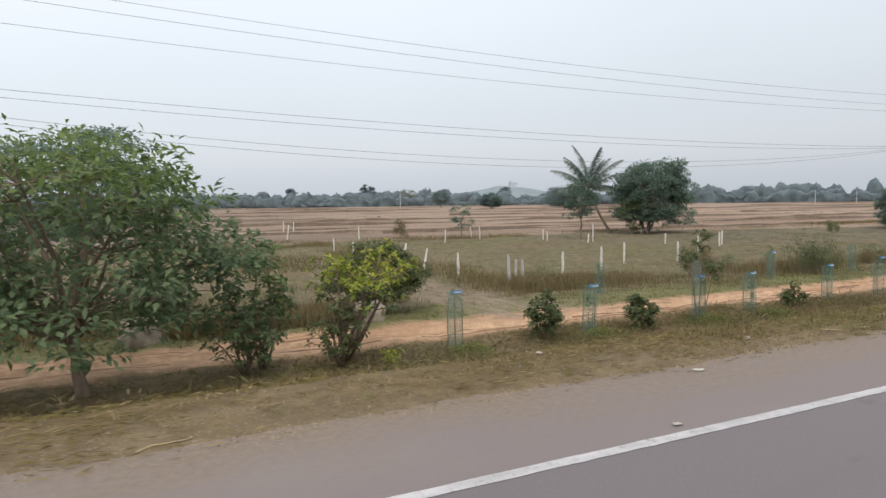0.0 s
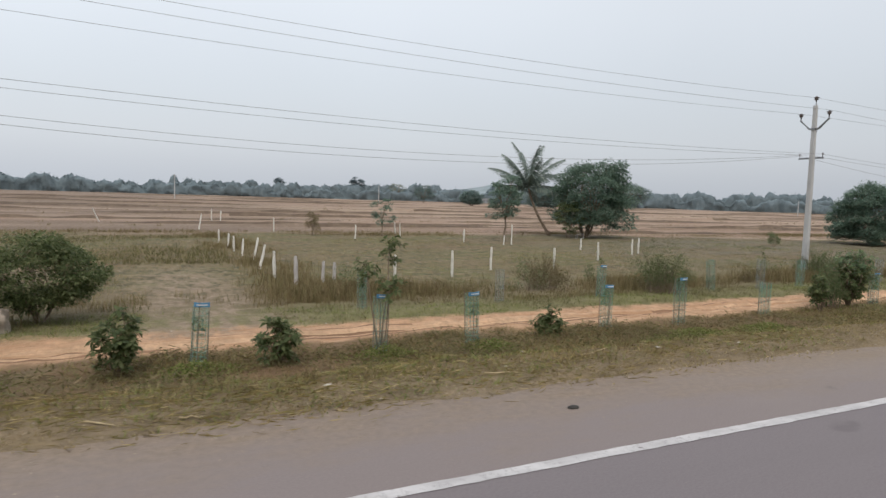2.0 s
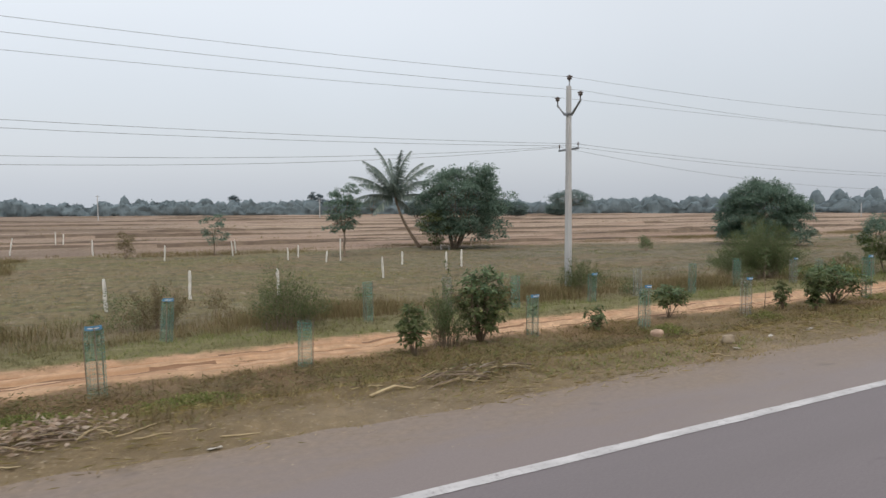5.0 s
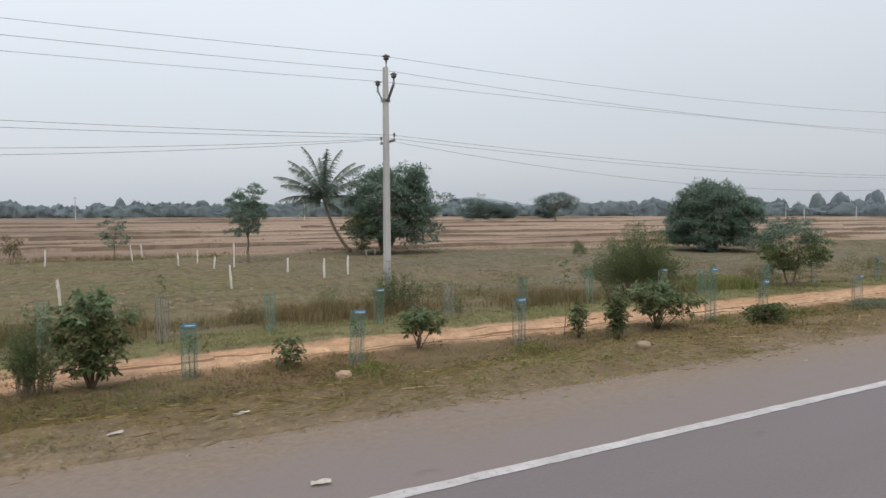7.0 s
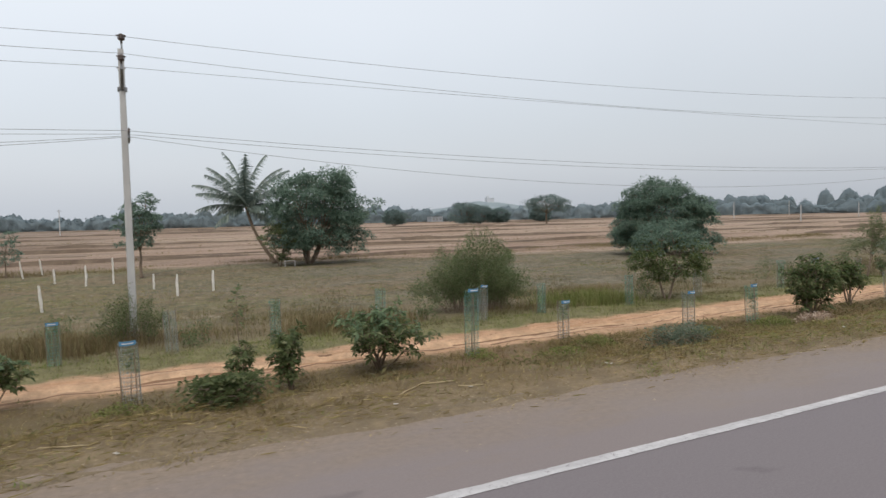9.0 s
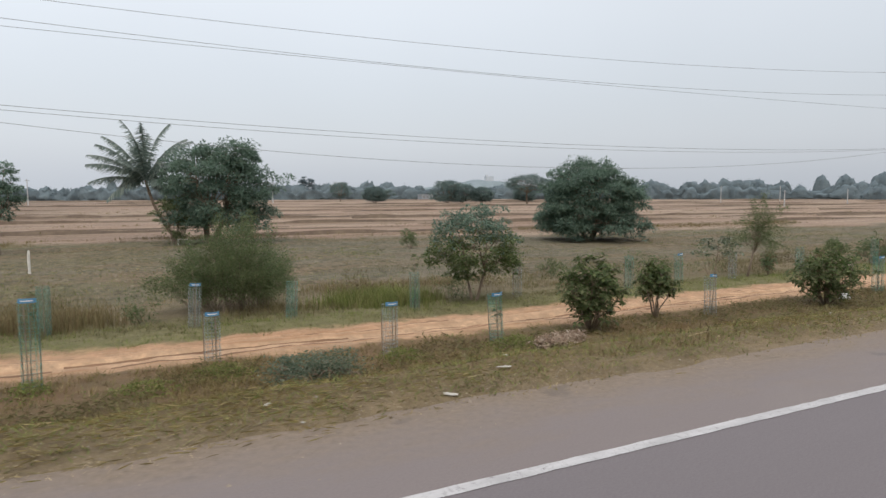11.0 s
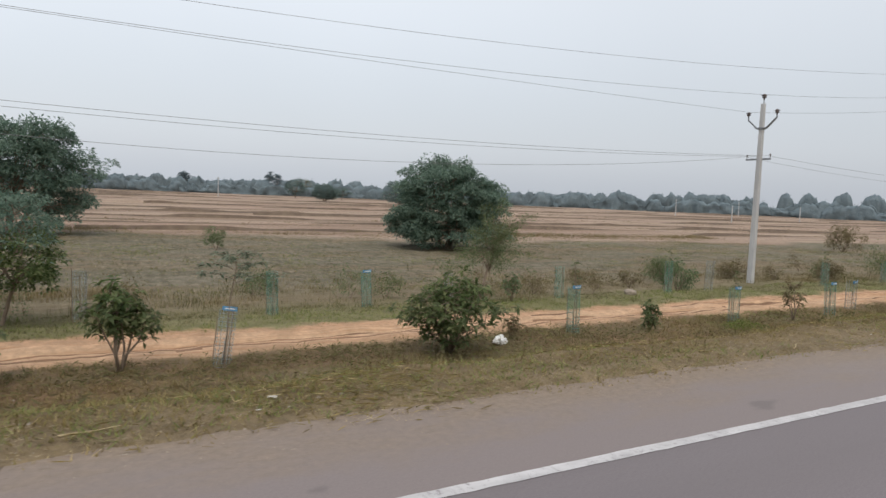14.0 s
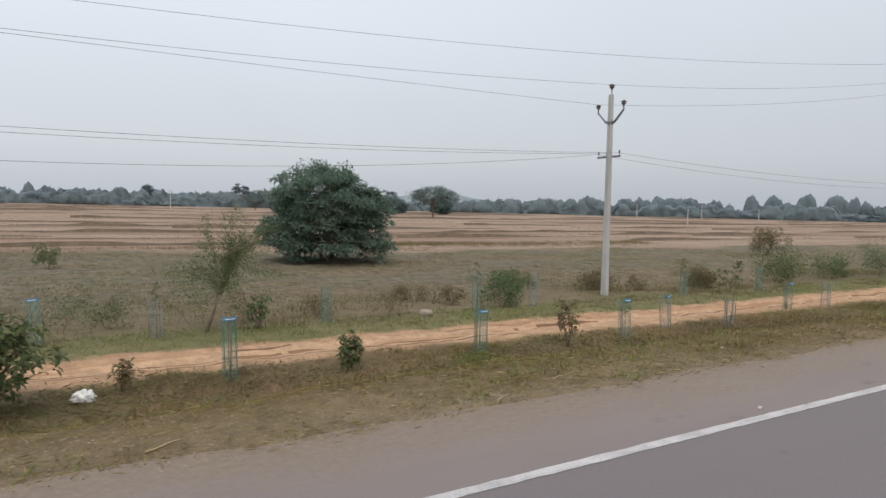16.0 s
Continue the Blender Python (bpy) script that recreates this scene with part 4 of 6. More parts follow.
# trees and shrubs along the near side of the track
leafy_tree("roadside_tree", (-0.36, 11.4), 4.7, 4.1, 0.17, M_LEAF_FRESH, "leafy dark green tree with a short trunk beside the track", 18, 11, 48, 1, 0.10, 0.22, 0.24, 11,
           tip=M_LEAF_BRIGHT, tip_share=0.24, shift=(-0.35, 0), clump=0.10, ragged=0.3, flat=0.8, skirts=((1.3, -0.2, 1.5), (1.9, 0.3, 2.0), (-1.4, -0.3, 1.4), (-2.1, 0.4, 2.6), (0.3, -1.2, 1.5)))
leafy_shrub("shrub", (2.15, 11.6), 2.1, 1.55, "low dense dark green shrub beside the track", M_LEAF_DARK, 0.13, 12, 9, 9, 0.22, None, 0, 12)
leafy_shrub("shrub", (2.5, 11.9), 1.3, 2.4, "tall shrub with fresh green leaves on bare stems", M_LEAF_DARK, 0.14, 6, 8, 9, 0.55, M_LEAF_BRIGHT, 0.5, 112)
leafy_shrub("shrub", (3.9, 11.55), 1.4, 1.35, "crooked grey-stemmed shrub with dark olive leaves", M_LEAF_OLIVE, 0.13, 8, 6, 8, 0.25, None, 0, 14, thick=1.4)
leafy_shrub("shrub", (4.05, 11.8), 2.6, 2.2, "straggly crooked shrub crowned with bright yellow-green leaves", M_LEAF_MID, 0.14, 11, 8, 10, 0.55, M_LEAF_YELLOW, 0.75, 13, lean=(0.28, 0), thick=1.3, dome=0.25)
leafy_shrub("shrub", (4.75, 11.1), 0.45, 0.36, "small bright yellow-green sprig on the bank", M_LEAF_YELLOW, 0.10, 3, 3, 7, 0.3, None, 0, 15)
SHRUBS = [
    # x, y, width, height, clumps, leaves a clump, material, label
    (8.42, 11.4, 0.85, 1.12, 22, 30, M_LEAF_OLIVE, "small leafy green shrub on the grassy bank"),
    (10.97, 11.2, 0.85, 0.92, 18, 26, M_LEAF_OLIVE, "small open green shrub on the grassy bank"),
    (17.24, 11.8, 0.72, 0.64, 16, 26, M_LEAF_OLIVE, "low rounded green shrub beside the track"),
    (27.4, 12.1, 0.78, 1.3, 22, 28, M_LEAF_OLIVE, "upright open green shrub beside the track"),
    (29.25, 12.4, 1.5, 1.95, 56, 44, M_LEAF_OLIVE, "dense dark green shrub beside the track"),
    (32.7, 12.3, 0.75, 0.7, 12, 16, M_LEAF_LIGHT, "sparse low olive shrub beside the track"),
    (35.8, 12.7, 1.15, 1.05, 26, 26, M_LEAF_OLIVE, "bushy green shrub with pale stems beside the track"),
    (39.8, 11.9, 0.6, 1.0, 12, 20, M_LEAF_OLIVE, "small upright green sapling on the bank"),
    (40.55, 11.3, 0.75, 1.35, 14, 20, M_LEAF_OLIVE, "small straggly green sapling on the bank"),
    (42.5, 11.9, 2.0, 1.36, 44, 34, M_LEAF_OLIVE, "wide spreading dark green shrub on the bank"),
    (55.9, 11.45, 1.95, 1.9, 54, 36, M_LEAF_OLIVE, "tall bushy green shrub beside the track"),
    (58.2, 11.7, 1.1, 1.6, 28, 32, M_LEAF_OLIVE, "upright green shrub with bare lower stems"),
    (64.15, 11.1, 2.3, 1.65, 60, 40, M_LEAF_OLIVE, "rounded dense green shrub on the bank"),
    (66.15, 11.8, 0.36, 0.7, 7, 14, M_LEAF_BROWN, "small thin sapling beside the track"),
    (70.2, 11.5, 0.66, 0.95, 16, 26, M_LEAF_OLIVE, "small leafy green shrub on the bank"),
    (75.6, 11.1, 0.66, 1.3, 16, 18, M_LEAF_BROWN, "half-dry brown and green sapling"),
]
SHAPE = {55.9: (0.18, 0.25), 58.2: (0.42, 0.0), 35.8: (0.42, 0.0), 42.5: (0.3, 0.0), 29.25: (0.15, 0.1), 27.4: (0.3, 0.2), 75.6: (0.4, 0.0), 70.2: (0.2, 0.3)}
for i, (x, y, w, h, c, p, m, lab) in enumerate(SHRUBS):
    bare, cone = SHAPE.get(x, (0.22, 0.0))
    thin = m in (M_LEAF_BROWN, M_LEAF_LIGHT)
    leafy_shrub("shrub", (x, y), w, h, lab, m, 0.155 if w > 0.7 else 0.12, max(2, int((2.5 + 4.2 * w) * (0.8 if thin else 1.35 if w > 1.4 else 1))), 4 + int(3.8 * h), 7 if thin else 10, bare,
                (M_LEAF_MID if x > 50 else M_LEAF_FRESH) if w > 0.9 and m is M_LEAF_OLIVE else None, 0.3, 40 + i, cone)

wispy_bush("shrub", (28.35, 12.5), 1.15, 1.6, "fine-leaved grey-green shrub beside the track", M_LEAF_LIGHT, 60, 80, 0.06, 152, category=BROAD)

# beyond the track
leafy_tree("field_tree", (-1.75, 18.9), 6.4, 5.2, 0.15, M_LEAF_TEAL, "spreading fine-leaved blue-green tree beyond the track", 15, 12, 80, 2, 0.11, 0.42, 0.4, 58, clump=0.10, flat=0.4)
FIELD = "field bush"
leafy_tree("bush", (6.65, 17.3), 2.5, 2.0, 0.11, M_LEAF_OLIVE, "dense dark green bush beside the field gate lane", 16, 10, 80, 4, 0.03, 0.06, 0.25, 171, category=FIELD, clump=0.12, flat=0.9)
wispy_bush("bush", (22.85, 20.2), 2.1, 1.5, "low brownish bush in dry grass", M_LEAF_BROWN, 60, 100, 0.06, 72)
wispy_bush("bush", (25.9, 17.1), 2.6, 1.9, "twiggy olive-brown bush at the field edge", M_LEAF_OLIVE, 110, 75, 0.06, 73)
wispy_bush("bush", (38.0, 19.2), 2.2, 1.7, "dark olive-brown twiggy bush round the foot of the power pole", M_LEAF_OLIVE, 60, 110, 0.06, 74)
wispy_bush("bush", (49.0, 19.3), 4.3, 2.95, "big feathery olive green bush beyond the track", M_LEAF_LIGHT, 210, 190, 0.075, 75)
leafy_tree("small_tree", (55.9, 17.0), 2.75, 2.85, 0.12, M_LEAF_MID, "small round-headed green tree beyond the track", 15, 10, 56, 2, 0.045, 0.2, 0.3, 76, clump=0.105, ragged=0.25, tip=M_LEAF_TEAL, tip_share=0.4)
wispy_bush("small_tree", (68.4, 16.9), 2.9, 3.4, "thin leaning tree with wispy foliage beyond the track", M_LEAF_LIGHT, 70, 130, 0.065, 77, lean=(0.3, 0.0), trunk=1.35, bare=0.3, category="tree")
leafy_shrub("bush", (69.8, 17.0), 0.8, 1.0, "small dark bush beyond the track", M_LEAF_DARK, 0.12, 5, 6, 8, 0.3, None, 0, 78, category=FIELD)
plant("bush", (77.4, 19.4), 1.3, 0.8, 0.07, M_LEAF_BROWN, "low brown bush beyond the track", FIELD, 26, 34, 3, 0.012, 0.1, 0.18, 79)
for i, (x, y, w, h, m) in enumerate([(78.6, 17.9, 1.6, 1.3, M_LEAF_DARK), (81.5, 21.5, 1.6, 1.1, M_LEAF_LIGHT), (97.5, 19.3, 3.0, 1.9, M_LEAF_MID), (102.0, 18.9, 2.6, 1.6, M_LEAF_DARK), (106.0, 18.4, 2.6, 2.0, M_LEAF_DARK), (90.5, 18.6, 1.5, 1.0, M_LEAF_BROWN), (86.0, 21.0, 2.0, 0.9, M_LEAF_BROWN)]):
    plant("bush", (x, y), w, h, 0.08, m, "bush in rough grass beyond the track", FIELD, int(26 * w), 44, 4, 0.02, 0.08, 0.17 * w, 90 + i)
plant("bush", (64.3, 41.0), 1.7, 1.5, 0.10, M_LEAF_LIGHT, "open grey-green bush in the bare field", FIELD, 34, 34, 4, 0.02, 0.15, 0.22, 81)
plant("bush", (123.0, 36.0), 4.2, 2.6, 0.13, M_LEAF_BROWN, "large brownish bush in the bare field", FIELD, 80, 46, 5, 0.03, 0.1, 0.4, 82)
plant("bush", (23.0, 56.6), 2.0, 2.2, 0.11, M_LEAF_BROWN, "open dry bush at the field's far edge", FIELD, 34, 34, 4, 0.02, 0.15, 0.28, 83)
leafy_tree("field_tree", (80.6, 41.2), 7.9, 6.2, 0.27, M_LEAF_TEAL, "broad dark green tree with foliage near the ground in the field", 28, 15, 72, 4, 0.13, 0.10, 0.25, 84, clump=0.085, ragged=0.32, taper=0.22, flat=0.9,
           skirts=[(2.5 * math.cos(0.9 * k), 2.5 * math.sin(0.9 * k), 1.35 + 0.25 * math.sin(3 * k)) for k in range(7)])
leafy_tree("field_tree", (52.4, 54.8), 8.5, 8.1, 0.30, M_LEAF_TEAL, "large dark green tree with several trunks beside the palm", 26, 13, 64, 5, 0.13, 0.2, 0.26, 85, shift=(0.9, 0), clump=0.085, ragged=0.38, taper=0.1, flat=0.9,
           skirts=[(2.4 * math.cos(0.9 * k), 2.4 * math.sin(0.9 * k), 2.3 + 0.3 * math.sin(3 * k)) for k in range(7)])
leafy_tree("bush", (49.7, 54.2), 2.6, 4.2, 0.20, M_LEAF_LIGHT, "pale green bushy sapling beside the large tree", 9, 8, 40, 2, 0.05, 0.1, 0.3, 86, category=FIELD)
leafy_tree("field_tree", (38.9, 49.3), 3.3, 5.8, 0.24, M_LEAF_TEAL, "slender dark green tree with a clear trunk", 11, 8, 44, 1, 0.10, 0.27, 0.35, 87, clump=0.13, ragged=0.35)
leafy_tree("field_tree", (29.85, 57.0), 2.2, 3.8, 0.20, M_LEAF_TEAL, "small narrow open tree in the field", 8, 5, 26, 1, 0.05, 0.12, 0.4, 88, clump=0.14, ragged=0.5)
leafy_tree("distant_tree", (163, 171), 12.5, 9.0, 0.5, M_HAZY_FAR_TREE, "distant umbrella-shaped tree on the stubble fields", 16, 10, 44, 1, 0.3, 0.36, 0.4, 89, clump=0.14)
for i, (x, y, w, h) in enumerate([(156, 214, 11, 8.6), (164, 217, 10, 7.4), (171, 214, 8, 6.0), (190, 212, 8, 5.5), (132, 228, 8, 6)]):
    leafy_tree("distant_tree", (x, y), w, h, 0.55, M_HAZY_FAR_TREE, "distant dark tree in a clump on the fields", 14, 10, 40, 2, 0.25, 0.04, 0.2, 120 + i, clump=0.15, skirts=[(0.28 * w * math.cos(1.3 * k), 0.28 * w * math.sin(1.3 * k), 1.6) for k in range(5)])

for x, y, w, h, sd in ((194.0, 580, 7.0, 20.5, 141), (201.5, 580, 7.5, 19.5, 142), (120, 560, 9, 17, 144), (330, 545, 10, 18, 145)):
    leafy_tree("tall_tree", (x, y), w, h, 0.9, M_HAZY_WOODS, "tall hazy tree standing above the woods on the horizon", 12, 8, 30, 1, 0.35, 0.3, 0.5, sd, clump=0.18, ragged=0.35)
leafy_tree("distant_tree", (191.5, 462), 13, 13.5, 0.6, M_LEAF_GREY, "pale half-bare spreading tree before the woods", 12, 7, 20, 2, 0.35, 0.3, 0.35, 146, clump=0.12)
leafy_tree("distant_tree", (138, 290), 9, 8.5, 0.5, M_HAZY_FAR_TREE, "distant dark round tree on the stubble fields", 13, 9, 40, 1, 0.25, 0.15, 0.25, 147, clump=0.14)
leafy_tree("distant_tree", (156, 277), 7, 5.5, 0.5, M_HAZY_FAR_TREE, "small distant dark tree on the stubble fields", 10, 8, 36, 1, 0.2, 0.2, 0.3, 148, clump=0.14)


srng = random.Random(17)
for i in range(22):
    x = 15.5 + 2.9 * i + srng.uniform(-1, 1)
    y = srng.uniform(17.8, 22.5)
    w = srng.uniform(0.9, 1.9)
    plant("scrub", (x, y), w, w * srng.uniform(0.45, 0.75), 0.06, srng.choice((M_LEAF_BROWN, M_LEAF_BROWN, M_LEAF_LIGHT)), "low twiggy brownish scrub in the grass beyond the track", "scrub", 18, 40, 3, 0.01, 0.05, 0.16 * w, 400 + i, group="field edge scrub")

for i in range(11):
    x = 63 + 4.1 * i + srng.uniform(-1.3, 1.3)
    y = srng.uniform(17.6, 23)
    w = srng.uniform(0.9, 1.8)
    plant("scrub", (x, y), w, w * srng.uniform(0.5, 0.8), 0.06, srng.choice((M_LEAF_BROWN, M_LEAF_OLIVE, M_LEAF_OLIVE)), "low dark scrub in the rough grass beyond the track", "scrub", 22, 44, 3, 0.01, 0.05, 0.16 * w, 440 + i, group="field edge scrub")


def coconut_palm():
    foot, head = Vector((50.25, 58.3, gz(50.25, 58.3) - 0.05)), Vector((47.95, 59.4, 3.55))
    ob = thing("coconut_palm", foot, "leaning coconut palm with ragged fronds in the field", "palm tree")
    g = Geo()
    pts, rad = [], []
    for i in range(15):
        u = i / 14
        p = (head - foot) * u
        p.x += 0.35 * math.sin(math.pi * u) * -1
        pts.append(p), rad.append(0.165 - 0.06 * u + (0.012 if i % 2 else 0) + 0.09 * max(0, 0.12 - u) / 0.12)
    g.tube(pts, rad, 10)
    part("trunk", g.mesh("trunk", M_BARK), None, ob)
    rng = np.random.default_rng(21)
    top = head - foot
    specs = [(a, e, 1.22 * ln + rng.uniform(-0.25, 0.3)) for a, e, ln in
             ((0.2, 82, 4.3), (2.6, 84, 4.5), (4.6, 78, 4.2), (1.4, 76, 4.2), (0.1, 62, 4.1), (5.9, 55, 4.1), (2.9, 64, 4.1), (3.5, 52, 4.1), (1.9, 60, 3.8), (4.5, 56, 3.9),
              (0.3, 38, 4.0), (5.5, 36, 3.9), (2.8, 40, 4.0), (3.4, 30, 4.0), (1.1, 36, 3.7), (4.2, 34, 3.7), (3.1, 12, 3.7), (0.0, 14, 3.7), (2.1, 8, 3.3), (5.1, 6, 3.3), (0.7, -8, 3.0), (3.6, -12, 3.0))]
    for a, elev, ln in specs:
        g = Geo()
        lv, lf = [], []
        spine = []
        el = radians(elev)
        p = Vector(top)
        for k in range(13):
            spine.append(p.copy())
            el -= radians(0.7 + 5.6 * k / 12)
            p = p + ln / 12 * Vector((math.cos(a) * math.cos(el), math.sin(a) * math.cos(el), math.sin(el)))
        g.tube(spine, [0.045 * (1 - k / 14) + 0.006 for k in range(13)], 4, False)
        side = Vector((-math.sin(a), math.cos(a), 0))
        for k in range(56):
            u = 0.10 + 0.89 * k / 55
            i = min(int(u * 12), 11)
            q = spine[i].lerp(spine[i + 1], u * 12 - i)
            d = (spine[i + 1] - spine[i]).normalized()
            for s in (-1, 1):
                if rng.random() < 0.12:
                    continue
                L = 1.1 * math.sin(math.pi * (0.15 + 0.8 * u)) * rng.uniform(0.75, 1.15) + 0.12
                out = (side * s * 0.7 + d * 0.6 + Vector((0, 0, -0.55 - 0.4 * rng.random()))).normalized()
                wv = d * 0.055
                b = len(g.v)
                g.v += [q - wv, q + wv, q + out * L * 0.6 + wv * 0.8 + Vector((0, 0, -0.03)), q + out * L]
                g.f += [(b, b + 1, b + 2), (b, b + 2, b + 3)]
        part("frond", g.mesh("frond", M_PALM, False), None, ob)


coconut_palm()


def far_woods():
    """The line of trees along the horizon: three belts of overlapping crowns, with leaf clumps over them and some taller trees."""
    rng = np.random.default_rng(31)
    a0, a1 = radians(6), radians(142)
    mv, mt, count, cs = [], [], 0, []
    across = np.array([0.0, -0.5, -0.8, -0.8, -0.5, 0.2, 2.0])
    up = np.array([0.0, 0.25, 0.52, 0.76, 0.93, 1.0, 0.55])
    for dist, lift in ((470, 9.2), (530, 11.4), (600, 13.8)):
        n = int((a1 - a0) * dist / 0.9)
        s = np.linspace(0, (a1 - a0) * dist, n)
        top = np.full(n, 0.35 * lift)
        for k in range(int(s[-1] / 5.5)):
            at, w = rng.uniform(0, s[-1]), rng.uniform(4.5, 10.5)
            ht = lift * rng.uniform(0.45, 1.0) * (1 + 0.28 * vnoise(at / 60 + dist, 3.5)) * (1.1 if rng.random() < 0.05 else 1)
            top = np.maximum(top, ht * np.sqrt(np.clip(1 - np.abs((s - at) / w) ** 2.4, 0, 1)))
        top = top * (1 + 0.42 * np.clip((radians(62) - a0 - s / dist) / radians(45), 0, 1))
        top = top * (1 + 0.08 * vnoise(s / 2.3, s * 0 + dist) + 0.06 * vnoise(s / 0.9, s * 0 + dist + 5))
        S, V = np.meshgrid(s, np.arange(7), indexing="ij")
        bulge = 1.3 * vnoise(S / 4.1 + dist, V * 0.9) + 0.7 * vnoise(S / 1.7, V * 1.7 + 4)
        R = dist + across[None, :] * (top / lift)[:, None] * 1.5 + bulge
        A = a0 + S / dist
        X, Y = 40 + R * np.cos(A), R * np.sin(A)
        Z = height(X[:, :1], Y[:, :1]) - 0.3 + up[None, :] * top[:, None] + 0.35 * vnoise(S / 1.5 + 9, V * 1.3)
        P = np.stack([X, Y, Z], -1).reshape(-1, 3)
        idx = np.arange(n * 7).reshape(n, 7)
        q = np.stack([idx[:-1, :-1], idx[:-1, 1:], idx[1:, 1:], idx[1:, :-1]], -1).reshape(-1, 4)
        mv.append(P), mt.append(q + count)
        count += len(P)
        pick = P[rng.integers(0, len(P), int(6 * n))]
        cs.append(pick + rng.normal(0, 0.45, pick.shape))
    c = np.concatenate(cs)
    d = rng.normal(size=c.shape)
    ob = new("distant_woods", leaf_mesh("woods", c - 0.4 * d / np.linalg.norm(d, axis=1, keepdims=True), d, 1.0, 0.85, M_HAZY_WOODS, rng))
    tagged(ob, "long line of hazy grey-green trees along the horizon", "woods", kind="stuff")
    me = fast_mesh("foliage_mass", np.concatenate(mv), np.concatenate(mt), M_HAZY_WOODS_MASS)
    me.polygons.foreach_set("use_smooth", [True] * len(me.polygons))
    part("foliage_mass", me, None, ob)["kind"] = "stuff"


def far_hill():
    g = Geo()
    nx, ny = 80, 16
    for j in range(ny):
        for i in range(nx):
            u, v = i / (nx - 1) * 2 - 1, j / (ny - 1) * 2 - 1
            x, y = 1230 + u * 620 + v * 120, 2050 + v * 300 - u * 250
            env = max(0.0, 1 - u * u) * max(0.0, 1 - v * v)
            h = env * (40 + 26 * math.exp(-((u - 0.02) / 0.22) ** 2)) + 9 * env * noise.noise(Vector((u * 9, v * 6, 2.0)))
            g.v.append(Vector((x, y, 4 + h)))
    for j in range(ny - 1):
        for i in range(nx - 1):
            a = j * nx + i
            g.f.append((a, a + 1, a + nx + 1, a + nx))
    ob = new("hill", g.mesh("hill", M_HAZY_HILL))
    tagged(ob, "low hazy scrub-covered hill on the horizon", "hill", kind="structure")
    ob = thing("hilltop_building", (1262, 2030, 67), "pale flat-roofed building on the distant hilltop", "building")
    part("wall", Geo().box(0, 0, 6, 30, 18, 22).mesh("wall", M_HOUSE, False), None, ob)
    part("roof", Geo().box(0, 0, 17.6, 32, 20, 1.2).mesh("roof", M_HOUSE, False), None, ob)
    part("stair_tower", Geo().box(-9, 0, 21.2, 8, 8, 6).mesh("stair_tower", M_HOUSE, False), None, ob)


far_woods()
far_hill()


# ---- power line ----
def insulator(h, r):
    g = Geo()
    z = [0.0, 0.35, 0.36, 0.55, 0.56, 0.8, 0.81, 1.0]
    k = [0.22, 0.22, 0.6, 0.75, 0.35, 1.0, 0.5, 0.3]
    return g.tube([(0, 0, h * a) for a in z], [r * b for b in k], 10)


def power_pole(x, y, top, base=None):
    z0 = gz(x, y) if base is None else base
    h = top - 0.42 - z0
    ob = thing("power_pole", (x, y, z0), "grey tapered concrete power pole with steel cross-arms and insulators", "utility pole", "power line poles")
    g = Geo()
    b = bmesh.new()
    vs = []
    for z, sx, sy in ((-0.2, 0.108, 0.14), (h, 0.076, 0.085)):
        for px, py in ((-1, -0.8), (-0.8, -1), (0.8, -1), (1, -0.8), (1, 0.8), (0.8, 1), (-0.8, 1), (-1, 0.8)):
            vs.append(b.verts.new((px * sx, py * sy, z)))
    for i in range(8):
        b.faces.new((vs[i], vs[(i + 1) % 8], vs[8 + (i + 1) % 8], vs[8 + i]))
    b.faces.new(vs[8:])
    part("shaft", b, M_CONCRETE, ob)
    zy = h - 1.12
    part("clamp", Geo().box(0, 0, zy, 0.25, 0.21, 0.10).mesh("clamp", M_STEEL, False), None, ob)
    for s in (-1, 1):
        g = Geo().tube([(0, s * 0.11, zy), (0, s * 0.24, zy + 0.02), (0, s * 0.70, zy + 0.44), (0, s * 0.70, zy + 0.56)], [0.05, 0.05, 0.045, 0.03], 6)
        arm = part("v_arm", g.mesh("v_arm", M_STEEL, False), None, ob)
        i = part("insulator", insulator(0.26, 0.13).mesh("insulator", M_PORCELAIN), None, arm)
        i.location = (0, s * 0.70, zy + 0.55)
    pin = part("top_pin", Geo().tube([(0.03, 0, h - 0.35), (0.03, 0, h + 0.2)], [0.03, 0.022], 6).mesh("top_pin", M_STEEL, False), None, ob)
    i = part("insulator", insulator(0.27, 0.14).mesh("insulator", M_PORCELAIN), None, pin)
    i.location = (0.03, 0, h + 0.17)
    zl = h - 2.5
    arm = part("cross_arm", Geo().box(0.11, 0.13, zl, 0.06, 1.24, 0.075).mesh("cross_arm", M_STEEL, False), None, ob)
    for yy in (-0.45, 0.14, 0.71):
        i = part("insulator", insulator(0.2, 0.05).mesh("insulator", M_PORCELAIN), None, arm)
        i.location = (0.11, yy, zl + 0.05)
    return ob


P0, P1, P2, P3 = (-8.3, 21.1), (38.07, 19.93), (84.44, 18.75), (131.0, 17.5)
power_pole(*P0, 8.3)
power_pole(*P1, 7.25)
power_pole(*P2, 7.21)
power_pole(*P3, 15.3)


def wire(a, b, sag, r=0.0068):
    n = 40
    pts = []
    for i in range(n + 1):
        u = i / n
        p = Vector(a).lerp(Vector(b), u)
        p.z -= 4 * sag * u * (1 - u)
        pts.append(p)
    ob = new("overhead_wire", Geo().tube(pts, [r] * (n + 1), 5).mesh("overhead_wire", M_WIRE))
    tagged(ob, "thin grey overhead wire strung between power poles", "wire", "overhead wires")


def at_pole(p, dy, z):
    return (p[0], p[1] + dy, z)


